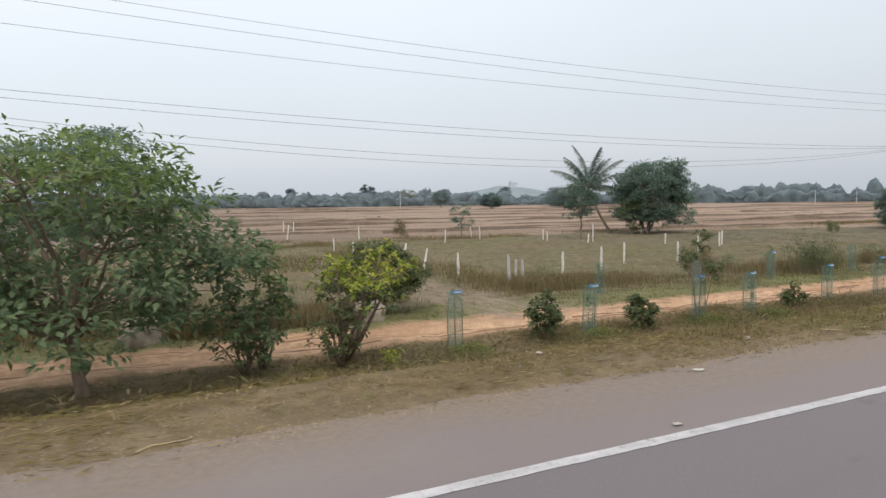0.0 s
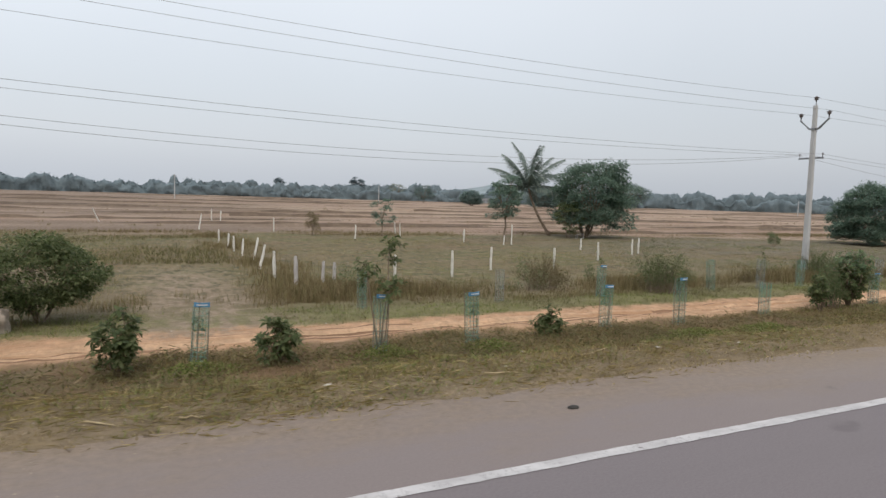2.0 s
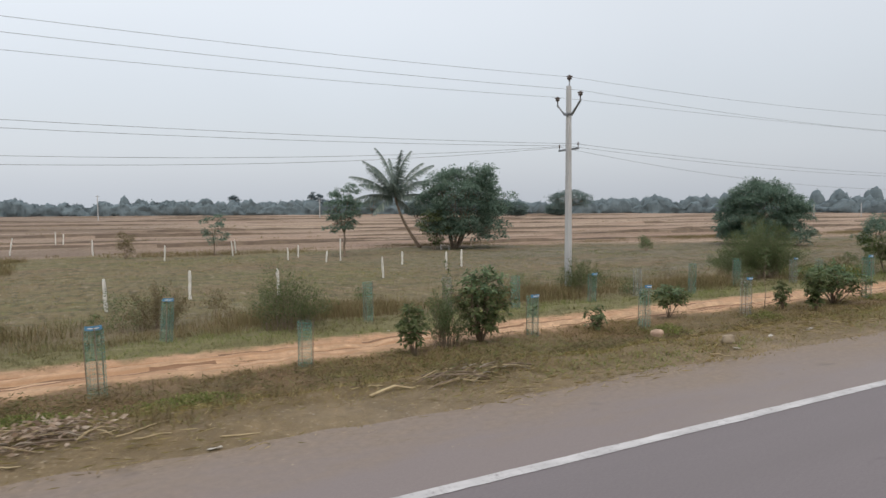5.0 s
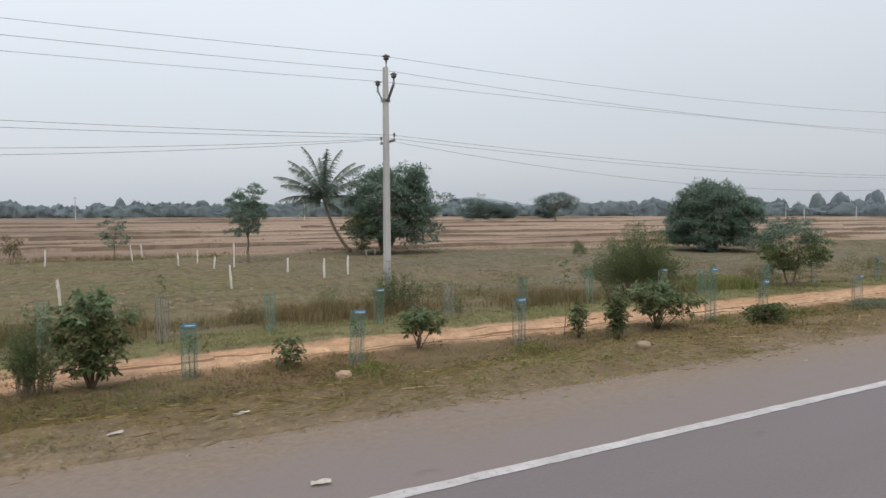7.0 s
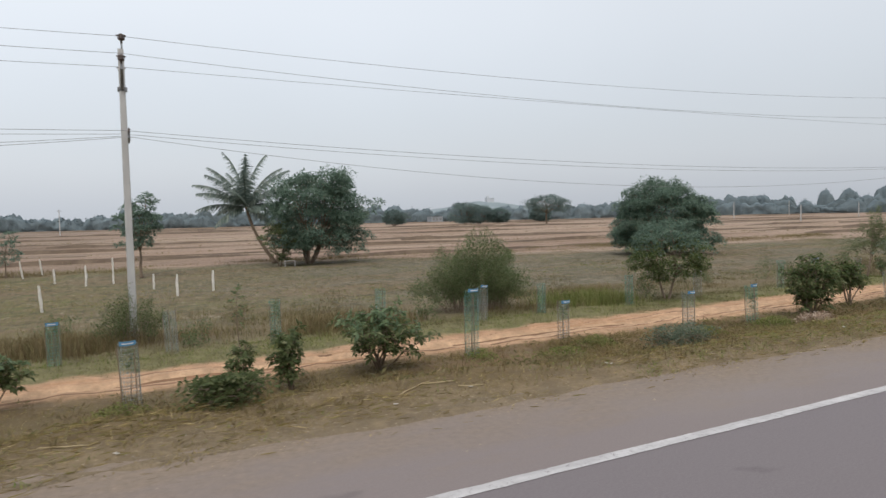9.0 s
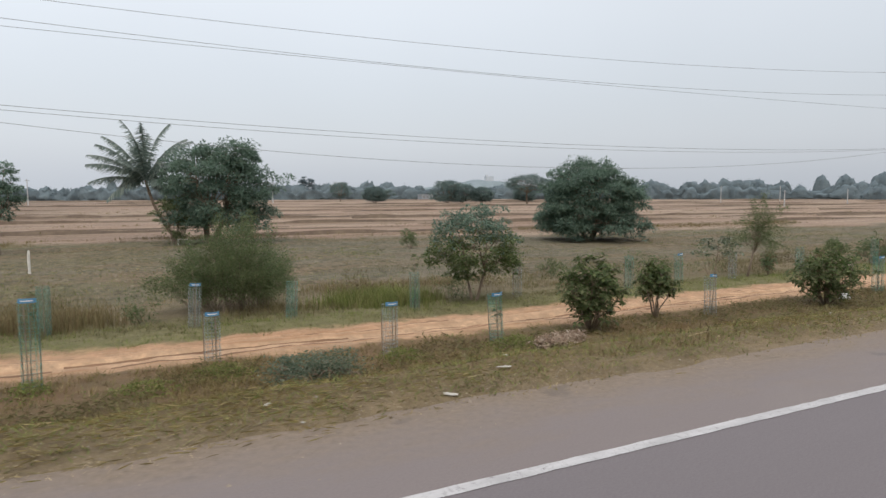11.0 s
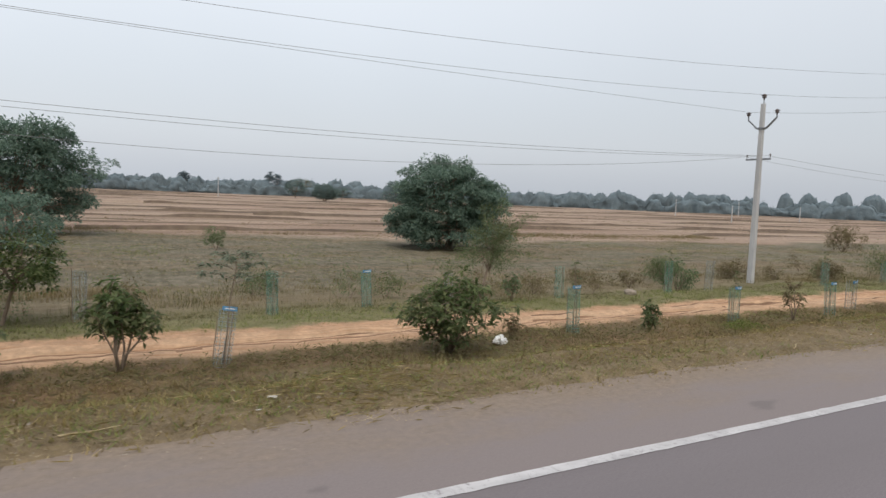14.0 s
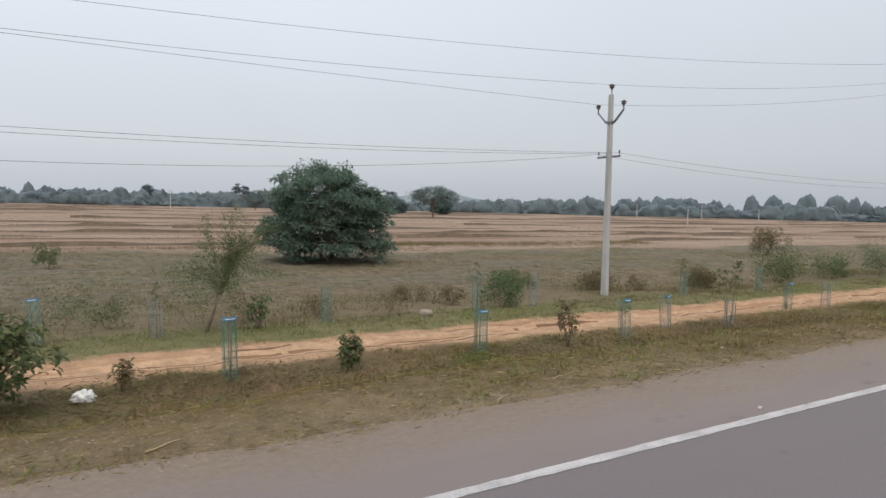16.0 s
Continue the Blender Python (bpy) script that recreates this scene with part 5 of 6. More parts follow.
for a, b, sag in [
    (at_pole(P0, 0, 8.28), at_pole(P1, 0, 7.2), 0.55), (at_pole(P0, -0.7, 7.72), at_pole(P1, -0.7, 6.55), 0.52), (at_pole(P0, 0.7, 7.3), at_pole(P1, 0.7, 6.5), 0.47),
    (at_pole(P0, -0.45, 5.3), at_pole(P1, -0.45, 4.5), 0.52), (at_pole(P0, 0.14, 5.2), at_pole(P1, 0.14, 4.48), 0.62),
    (at_pole(P0, 0.71, 4.95), at_pole(P1, 0.71, 4.5), 1.25), (at_pole(P0, 0.5, 4.8), at_pole(P1, 0.6, 4.45), 1.42),
    (at_pole(P1, 0, 7.2), at_pole(P3, -0.7, 15.0), 2.8), (at_pole(P1, -0.7, 6.55), at_pole(P2, 0, 7.2), 0.72), (at_pole(P2, 0, 7.2), at_pole(P3, 0, 15.2), 1.15), (at_pole(P1, 0.7, 6.5), at_pole(P2, 0.7, 6.48), 0.17),
    (at_pole(P1, -0.45, 4.5), at_pole(P2, -0.45, 4.42), 0.66), (at_pole(P1, 0.14, 4.48), at_pole(P2, 0.14, 4.42), 0.74), (at_pole(P1, 0.71, 4.5), at_pole(P2, 0.71, 4.42), 1.45),
    (at_pole(P2, 0.7, 6.48), at_pole(P3, 0.7, 14.7), 1.15),
    (at_pole(P2, -0.45, 4.42), at_pole(P3, -0.45, 5.4), 0.9), (at_pole(P2, 0.71, 4.42), at_pole(P3, 0.71, 5.4), 1.1),
    (at_pole(P0, 0, 8.28), (-56, 22.4, 8.4), 0.5), (at_pole(P0, -0.7, 7.72), (-56, 21.7, 7.8), 0.5), (at_pole(P0, -0.45, 5.3), (-56, 22.0, 5.3), 0.6),
]:
    wire(a, b, sag)


def distant_pole(x, y, h):
    z0 = gz(x, y)
    ob = thing("distant_pole", (x, y, z0), "thin pale concrete pole far off in the stubble fields", "utility pole", "distant poles")
    part("shaft", Geo().tube([(0, 0, -0.3), (0, 0, h)], [0.17, 0.12], 8).mesh("shaft", M_CONCRETE, False), None, ob)
    part("cross_arm", Geo().box(0, 0, h - 0.4, 1.3, 0.12, 0.12).mesh("cross_arm", M_STEEL, False), None, ob)


for x, y, h in ((214.7, 117.3, 4.6), (282.8, 140, 5.2), (250, 168, 6.0), (330, 200, 7.0), (20, 230, 8.0), (96, 240, 7.0)):
    distant_pole(x, y, h)


# ---- fence posts ----
POSTS = [
    # x, y, height, lean x, lean y, grey
    (13.55, 21.2, 1.28, -2, 0, 1), (13.75, 26.0, 1.15, -2, 0, 0), (14.9, 22.9, 1.05, 2, 0, 1), (15.45, 23.2, 0.95, -2, 0, 1), (13.9, 30.4, 1.2, 14, 0, 0),
    (14.2, 33.9, 1.3, 16, 0, 0), (14.1, 37.2, 1.0, 6, 0, 0), (14.1, 40.7, 1.0, -3, 0, 0), (14.05, 43.2, 1.0, 4, 0, 0), (14.0, 47.9, 1.0, 0, 0, 0),
    (18.25, 24.1, 1.1, 0, 0, 0), (21.5, 25.3, 1.2, -2, 3, 0), (24.5, 27.0, 1.15, 1, 0, 0), (27.95, 26.5, 1.15, -6, 0, 0),
    (34.7, 31.2, 1.15, -4, 0, 0), (40.2, 34.2, 1.1, 2, 0, 0), (42.1, 35.6, 1.1, 0, 0, 0), (39.3, 38.8, 0.9, 0, 0, 0),
    (35.7, 44.2, 0.8, 5, 0, 0), (37.2, 45.4, 1.7, 0, 0, 0), (33.8, 47.6, 0.9, -3, 0, 0), (35.4, 50.6, 1.0, 0, 0, 0), (25.5, 51.8, 1.2, 2, 0, 0),
    (31.1, 55.4, 1.3, -8, 0, 0), (32.0, 58.9, 1.3, -7, 0, 0), (20.6, 62.0, 1.4, 0, 0, 0), (14.2, 66.3, 1.5, 8, 0, 0), (16.8, 81.0, 1.4, 0, 0, 0), (17.6, 79.0, 1.3, 4, 0, 0), (5.0, 77.4, 1.6, -24, 0, 0),
]
for i, (x, y, h, lx, ly, grey) in enumerate(POSTS):
    rng = random.Random(i)
    g = Geo()
    k = 6
    pts = [(rng.uniform(-0.012, 0.012), rng.uniform(-0.012, 0.012), -0.25 + (h + 0.25) * j / k) for j in range(k + 1)]
    g.tube(pts, [0.062 + rng.uniform(-0.012, 0.01) for _ in range(k)] + [0.045], 6)
    ob = new("fence_post", g.mesh("fence_post", M_POST_GREY if grey else M_POST, False))
    ob.matrix_world = pose(x, y, gz(x, y), ly, lx, rng.uniform(0, 60))
    tagged(ob, ("weathered grey stone fence post in tall dry grass" if grey else "leaning whitewashed stone fence post in the field" if abs(lx) > 5 else "upright whitewashed stone fence post in the field"), "fence post", "field fence posts")


# ---- tree guards with saplings ----
def guard_mesh(h, r, seed):
    """A wire-mesh cylinder: hoops and uprights, slightly out of round."""
    rng = random.Random(seed)
    g = Geo()
    n = 12
    sq = rng.uniform(0.85, 1.1)
    ring = lambda k, z: Vector((r * sq * math.cos(2 * math.pi * k / n), r / sq * math.sin(2 * math.pi * k / n), z))
    for k in range(n):
        g.tube([ring(k, 0.0), ring(k, h)], [0.0022, 0.0022], 3, False)
    z = 0.0
    while z <= h + 0.001:
        g.tube([ring(k, z) for k in range(n + 1)], [0.0022] * (n + 1), 3, False)
        z += h / 14
    return g


def tree_guard(x, y, h, seed, lean=0.0, green=True, plate=True):
    rng = random.Random(seed)
    r = 0.15
    ob = thing("tree_guard", (x, y, gz(x, y)), ("green" if green else "grey") + " wire-mesh tree guard on wooden stakes" + (" with a blue plate" if plate else ""), "tree guard", "roadside tree guards")
    ob.matrix_world = pose(x, y, gz(x, y), 0, lean, rng.uniform(0, 90))
    mm = M_MESH_GREEN if green else M_MESH_GREY
    part("mesh", guard_mesh(h - 0.06, r, seed).mesh("mesh", mm, False), None, ob)
    net = Geo().tube([(0, 0, 0.01), (0, 0, 0.5 * h), (0, 0, h - 0.07)], [r * 0.97, r * 1.0, r * 0.96], 14, False)
    part("netting", net.mesh("netting", M_NET_GREEN if green else M_NET_GREY), None, ob)
    for k in range(3):
        a = 2.1 * k + rng.uniform(-0.3, 0.3)
        g = Geo().tube([(math.cos(a) * r * 1.02, math.sin(a) * r * 1.02, -0.1), (math.cos(a) * r * 1.05 + rng.uniform(-0.03, 0.03), math.sin(a) * r * 1.05, h * rng.uniform(0.8, 1.04))], [0.010, 0.009], 5)
        part("stake", g.mesh("stake", M_BARK, False), None, ob)
    if plate:
        g = Geo()
        n = 6
        for j in range(n + 1):
            a = -0.9 + 1.8 * j / n
            for z in (h - 0.075, h):
                for rr in (r + 0.008, r + 0.013):
                    g.v.append(Vector((rr * math.cos(a), rr * math.sin(a), z)))
        for j in range(n):
            a, b = 4 * j, 4 * j + 4
            for q in ((0, 1), (1, 3), (3, 2), (2, 0)):
                g.f.append((a + q[0], b + q[0], b + q[1], a + q[1]))
        pl = part("plate", g.mesh("plate", M_BLUE, False), None, ob, "blue metal plate")
        pl.rotation_euler = (0, 0, radians(-90) - ob.matrix_world.to_euler().z)
        bar = Geo()
        for j in range(n):
            a1, a2 = -0.55 + 1.1 * j / n, -0.55 + 1.1 * (j + 1) / n
            b = len(bar.v)
            for a, z in ((a1, h - 0.047), (a2, h - 0.047), (a2, h - 0.030), (a1, h - 0.030)):
                bar.v.append(Vector(((r + 0.016) * math.cos(a), (r + 0.016) * math.sin(a), z)))
            bar.f.append((b, b + 1, b + 2, b + 3))
        part("lettering", bar.mesh("lettering", M_WHITE, False), None, pl, "white bar of small lettering")
    return ob


def sapling(x, y, h, w, seed, m=None, lean=(0, 0), clumps=7, per=6):
    return leafy_shrub("sapling", (x, y), w, h, "thin green sapling growing in a wire tree guard", m or M_LEAF_OLIVE, 0.12 if w > 0.5 else 0.10, 2 if w > 0.5 else 1, clumps, per, 0.5, None, 0, seed,
                       lean=lean, group="guarded saplings", category="sapling", thick=0.6)


GUARDS = [
    # x, y, height, lean, green, sapling height, sapling width
    (6.3, 11.5, 1.27, 0, 1, 1.9, 0.3), (9.65, 11.4, 1.15, 3, 1, 1.0, 0.2), (12.9, 11.25, 1.16, 2, 1, 2.35, 0.85), (15.05, 11.5, 1.15, -3, 1, 0.9, 0.2), (19.0, 12.0, 1.1, 2, 1, 1.1, 0.2),
    (21.35, 11.9, 1.23, -2, 1, 1.5, 0.25), (25.0, 12.2, 1.0, 0, 1, 0, 0), (30.9, 12.6, 1.05, 0, 1, 0.9, 0.2), (34.0, 11.9, 1.15, 4, 1, 1.0, 0.2), (37.95, 11.8, 1.17, -3, 0, 1.0, 0.2),
    (44.8, 12.1, 1.55, 0, 1, 1.7, 0.25), (47.65, 12.5, 0.98, 0, 0, 0.9, 0.2), (50.85, 11.45, 1.12, 0, 0, 0, 0), (53.35, 11.5, 1.12, -4, 1, 0.8, 0.2), (59.75, 11.35, 1.05, 12, 0, 2.0, 1.5),
    (67.93, 11.75, 1.2, -2, 1, 1.95, 0.4), (73.2, 11.3, 1.05, 0, 1, 1.45, 0.2), (77.6, 11.2, 1.04, 3, 1, 1.1, 0.3), (80.0, 11.9, 1.04, -14, 0, 0, 0), (81.7, 11.1, 0.9, 0, 0, 2.4, 0.8), (87.1, 12.6, 0.95, 0, 1, 1.9, 0.7), (89.4, 12.5, 0.95, 4, 0, 0, 0),
    (94.5, 12.2, 1.0, 0, 0, 1.8, 0.6),
]
for i, (x, y, h, lean, green, sh, sw) in enumerate(GUARDS):
    tree_guard(x, y, h, 200 + i, lean, bool(green), plate=i not in (6, 19, 21))
    if sh and i == 14:
        umbrella_sapling(x, y, 1.95, 314)
    elif i == 2:
        leafy_shrub("sapling", (x, y), 1.2, 2.3, "tall olive green sapling with a bushy head above its guard", M_LEAF_OLIVE, 0.13, 3, 9, 11, 0.7, None, 0, 302, group="guarded saplings", category="sapling", thick=0.7)
    elif sh:
        big = sw > 0.5
        sapling(x, y, sh, sw, 300 + i, None, (0.12, 0) if lean > 8 else (0, 0), 9 if big else 6, 7 if big else 6)
for i, x in enumerate((14.4, 18.9, 22.8, 28.2, 30.7, 33.4, 36.4, 38.9, 41.4, 44.5, 47.7, 50.2, 53.7, 57.5, 61.9, 64.7, 67.2, 71.7, 76.7, 79.2, 86.8, 92.0)):
    tree_guard(x, 16.8 + 0.2 * math.sin(3 * i), 1.15 + 0.1 * math.sin(5 * i), 240 + i, 4 * math.sin(7 * i), i % 3 != 1, plate=i in (2, 6, 10, 15))
    if i % 2 == 0:
        sapling(x, 16.8 + 0.2 * math.sin(3 * i), 1.0 + 0.7 * abs(math.sin(2 * i)), 0.3, 340 + i)
sapling(39.83, 12.5, 1.95, 0.5, 390, M_LEAF_DARK, clumps=8, per=8)


# ---- marker post, rocks, debris ----
def marker_post(x, y):
    ob = thing("marker_post", (x, y, gz(x, y)), "black and white banded roadside marker post on the verge", "marker post")
    bands = [(-0.15, 0.045, M_BARK), (0.045, 0.20, M_POST_GREY), (0.20, 0.35, M_BLACK), (0.35, 0.495, M_WHITE), (0.495, 0.535, M_BLACK), (0.535, 0.615, M_WHITE), (0.615, 0.655, M_BLACK)]
    for z0, z1, m in bands:
        t = 0.0 if z1 < 0.65 else 0.01
        part("band", Geo().tube([(0, 0, z0), (0, 0, z1 - t), (0, 0, z1)], [0.037, 0.037, 0.037 - t], 12).mesh("band", m, False), None, ob, "black painted band" if m is M_BLACK else "white painted band" if m is M_WHITE else "dirty unpainted foot")


marker_post(19.26, 5.42)


def stone(name, x, y, w, h, m, label, seed, sink=0.12, d=None, block=0.68):
    rng = random.Random(seed)
    b = bmesh.new()
    bmesh.ops.create_icosphere(b, subdivisions=4 if w > 0.6 else 3, radius=1.0)
    off = Vector((rng.uniform(0, 50), rng.uniform(0, 50), 0))
    for v in b.verts:
        v.co = Vector([math.copysign(abs(c) ** block, c) for c in v.co])
        k = 0.92 + 0.28 * noise.noise(v.co * 1.3 + off) + 0.16 * abs(noise.noise(v.co * 2.6 + off)) + 0.07 * noise.noise(v.co * 6 + off)
        v.co = Vector((v.co.x * w / 2 * k, v.co.y * (d or w * 0.8) / 2 * k, max(-0.6, v.co.z) * h * 0.62 * k))
    ob = new(name, bm_mesh(name, b, m, True))
    ob.matrix_world = pose(x, y, gz(x, y) + h * (0.37 - sink), 0, 0, rng.uniform(0, 360))
    return tagged(ob, label, "boulder" if w > 0.6 else "stone")


stone("boulder", 5.9, 15.85, 1.0, 0.62, M_ROCK, "large grey-brown granite boulder beside the track", 1)
stone("boulder", 0.45, 15.5, 0.95, 0.75, M_ROCK, "pale brown granite boulder in grass beside the track", 8)
stone("stone", 5.25, 14.9, 0.3, 0.2, M_ROCK, "small grey stone beside the boulder", 2)
stone("stone", 28.7, 5.32, 0.15, 0.13, M_ROCK_TAN, "squarish grey-tan stone on the dusty verge", 3, block=0.42)
stone("stone", 35.62, 5.66, 0.19, 0.09, M_ROCK_TAN, "flat tan stone on the dusty verge", 4)
stone("stone", 33.4, 10.9, 0.32, 0.2, M_ROCK_PINK, "pinkish stone at the foot of the bank", 5)
stone("stone", 74.9, 16.8, 0.42, 0.24, M_ROCK, "pale stone in the grass beyond the track", 6)


def cut_branches(x, y, w, d, h, m, label, seed, twigs, leaves, leaf=0.08, bark=None):
    """A low heap of cut branches: bent sticks lying on the ground, with leaves still on."""
    rng = np.random.default_rng(seed)
    ob = thing("branch_heap", (x, y, gz(x, y)), label, "branches")
    z0 = gz(x, y)
    feet, dirs = [], []
    for i in range(twigs):
        a = rng.uniform(-0.7, 0.7) + (math.pi if rng.random() < 0.5 else 0)
        px, py = rng.uniform(-w / 2, w / 2), rng.uniform(-d / 2, d / 2)
        pz = rng.uniform(0, h * 0.5) + 0.02
        L = rng.uniform(0.25, 0.6) * w
        u = np.linspace(-0.5, 0.5, 5)
        qx, qy = px + math.cos(a) * L * u, py + math.sin(a) * L * u
        soil = height(x + qx, y + qy) - z0
        qz = np.maximum(soil + 0.01, soil + pz + 0.25 * h * np.sin(np.arange(5)))
        Q = np.stack([qx, qy, qz], -1)
        part("stick", Geo().tube(Q, [0.009, 0.008, 0.007, 0.005, 0.003], 4).mesh("stick", M_BARK if not bark else bark if i % 4 == 0 else M_BARK if i % 2 else M_BARK_PALE), None, ob)
        k = rng.integers(1, 5, leaves)
        f = Q[k] + rng.normal(0, 0.07, (leaves, 3))
        f[:, 2] = np.clip(f[:, 2] + np.abs(rng.normal(0, h * 0.3, leaves)), soil[k] + 0.02, soil[k] + h)
        feet.append(f)
        dirs.append(np.stack([math.cos(a) + rng.normal(0, 0.7, leaves), rng.normal(0, 0.8, leaves), rng.normal(0, 0.4, leaves)], -1))
    lv = part("foliage", leaf_mesh("foliage", np.concatenate(feet), np.concatenate(dirs), leaf, leaf * 0.5, m, rng), None, ob)
    lv["kind"] = "stuff"


def weeds(x, y, w, d, h, seed, n, leaf=0.055, m=None):
    """Low creeping plants: small leaves on the soil, thickest in the middle."""
    rng = np.random.default_rng(seed)
    px, py = rng.normal(0, w * 0.27, n), rng.normal(0, d * 0.27, n)
    top = h * np.exp(-(px / w * 2) ** 2 - (py / d * 2) ** 2)
    pz = height(x + px, y + py) + top * rng.uniform(0.1, 1, n)
    dirs = np.stack([rng.normal(0, 1, n), rng.normal(0, 1, n), rng.normal(0.4, 0.5, n)], -1)
    ob = new("weed_patch", leaf_mesh("weed_patch", np.stack([x + px, y + py, pz], -1), dirs, leaf, leaf * 0.5, m or M_GRASS_GREEN, rng))
    tagged(ob, "patch of low fresh green weeds on the bank", "weeds", kind="stuff")


cut_branches(38.75, 6.15, 0.48, 0.36, 0.28, M_LEAF_OLIVE, "heap of freshly cut dark green branches on the bank", 1, 36, 60, 0.055)
cut_branches(49.0, 9.9, 1.15, 0.8, 0.5, M_LEAF_GREY, "heap of wilted grey-green cut branches at the bank's foot", 2, 46, 60, 0.06)
cut_branches(20.0, 5.5, 0.75, 0.35, 0.10, M_LEAF_BROWN, "dry twigs and dead leaves on the dusty verge", 3, 16, 20, 0.05, M_STRAW)
cut_branches(21.0, 5.42, 0.95, 0.4, 0.14, M_LEAF_DEAD, "heap of dead brown branches on the dusty verge", 4, 22, 16, 0.06, M_STRAW)
cut_branches(25.0, 5.5, 1.3, 0.4, 0.13, M_LEAF_BROWN, "long dry branches lying on the dusty verge", 5, 18, 14, 0.06, M_STRAW)
cut_branches(54.1, 10.1, 0.9, 0.75, 0.26, M_LEAF_DEAD, "heap of pale dead leaves and twigs on the bank", 6, 24, 60, 0.10, M_STRAW)
for i, (x, y, w, n) in enumerate([(12.9, 10.9, 1.3, 1100), (15.1, 10.9, 1.2, 900), (20.2, 10.4, 2.2, 2200), (22.6, 10.3, 1.8, 1500), (37.8, 11.0, 1.0, 700), (47.7, 11.3, 1.0, 800), (53.4, 10.9, 1.3, 1000),
                                  (9.6, 10.9, 1.3, 1000), (6.4, 11.0, 1.1, 800), (34.0, 11.1, 1.1, 800), (72.8, 10.7, 1.2, 1200), (44.8, 11.7, 0.6, 400), (17.5, 9.2, 2.0, 1200), (50.9, 11.0, 1.0, 600), (46.4, 10.9, 1.2, 700)]):
    weeds(x, y, w, 1.0, 0.24, 20 + i, n)


def plastic_sack(x, y):
    rng = random.Random(4)
    b = bmesh.new()
    bmesh.ops.create_icosphere(b, subdivisions=4, radius=1.0)
    for v in b.verts:
        k = 1 + 0.45 * noise.noise(v.co * 2.2) + 0.15 * noise.noise(v.co * 6)
        v.co = Vector((v.co.x * 0.17 * k, v.co.y * 0.12 * k, max(-0.35, v.co.z) * 0.13 * k))
    ob = new("plastic_sack", bm_mesh("plastic_sack", b, M_PLASTIC, True))
    ob.matrix_world = pose(x, y, gz(x, y) + 0.055, 4, 12, 20)
    tagged(ob, "crumpled white plastic sack on the grass beside a shrub", "sack")


plastic_sack(65.55, 11.35)

ob = thing("low_bench", (50.3, 53.0, gz(50.3, 53.0)), "low pale frame bench beside a sapling in the field", "bench")
part("top", Geo().box(0, 0, 0.50, 0.9, 0.3, 0.03).mesh("top", M_POST_GREY, False), None, ob)
for sx in (-0.42, 0.42):
    for sy in (-0.12, 0.12):
        part("leg", Geo().box(sx, sy, 0.22, 0.03, 0.03, 0.53).mesh("leg", M_POST_GREY, False), None, ob)
ob = thing("distant_house", (240, 412, gz(240, 412) - 0.3), "pale flat-roofed house among the trees on the horizon", "house")
part("wall", Geo().box(0, 0, 1.7, 9, 7, 3.8).mesh("wall", M_HAZY_HOUSE, False), None, ob)
part("roof", Geo().box(0, 0, 3.75, 9.8, 7.8, 0.35).mesh("roof", M_HAZY_HOUSE, False), None, ob)
for k in (-2.8, 0, 2.8):
    part("window", Geo().box(k, -3.53, 1.9, 1.5, 0.1, 1.4).mesh("window", M_STEEL, False), None, ob)


scrap = bmesh.new()
bmesh.ops.create_icosphere(scrap, subdivisions=2, radius=0.05)
for v in scrap.verts:
    v.co = Vector((v.co.x * 1.2, v.co.y * 0.7, max(0.0, v.co.z) * 0.5))
ob = new("rubber_scrap", bm_mesh("rubber_scrap", scrap, M_RUBBER, True))
ob.matrix_world = pose(12.05, 4.25, 0.001)
tagged(ob, "small black scrap of rubber on the paved shoulder", "litter")

rngl = random.Random(9)
SPOTS = ((30.81, 3.75, 0.05), (4.22, 3.53, 0.035), (71.35, 3.55, 0.03), (30.6, 5.4, 0.055), (29.62, 5.35, 0.045), (20.35, 4.2, 0.018), (22.21, 4.8, 0.04), (5.61, 4.6, 0.045), (48.85, 5.0, 0.05), (49.67, 5.4, 0.06))
for i in range(34 + len(SPOTS)):
    x = rngl.uniform(-2, 84)
    y = rngl.choice((rngl.uniform(4.9, 5.9), rngl.uniform(5.2, 7.0), rngl.uniform(14.8, 16.2)))
    w = rngl.uniform(0.02, 0.055)
    if i >= 34:
        x, y, w = SPOTS[i - 34]
    b = bmesh.new()
    bmesh.ops.create_grid(b, x_segments=4, y_segments=3, size=0.5)
    for v in b.verts:
        v.co = Vector((v.co.x * w * (2.6 if i >= 34 else 1.6), v.co.y * w, 0.008 + 0.25 * w * (1 + noise.noise(Vector((v.co.x * 5 + i, v.co.y * 5, i))))))
    bmesh.ops.solidify(b, geom=b.faces[:], thickness=0.003)
    ob = new("litter", bm_mesh("litter", b, M_PAPER))
    ob.matrix_world = pose(x, y, max(gz(x, y), 0.0) if y < 5.2 else gz(x, y), rngl.uniform(-8, 8), rngl.uniform(-8, 8), rngl.uniform(0, 360) if i < 34 else rngl.uniform(-25, 25))
    tagged(ob, "scrap of pale crumpled litter on the verge", "litter", "roadside litter")
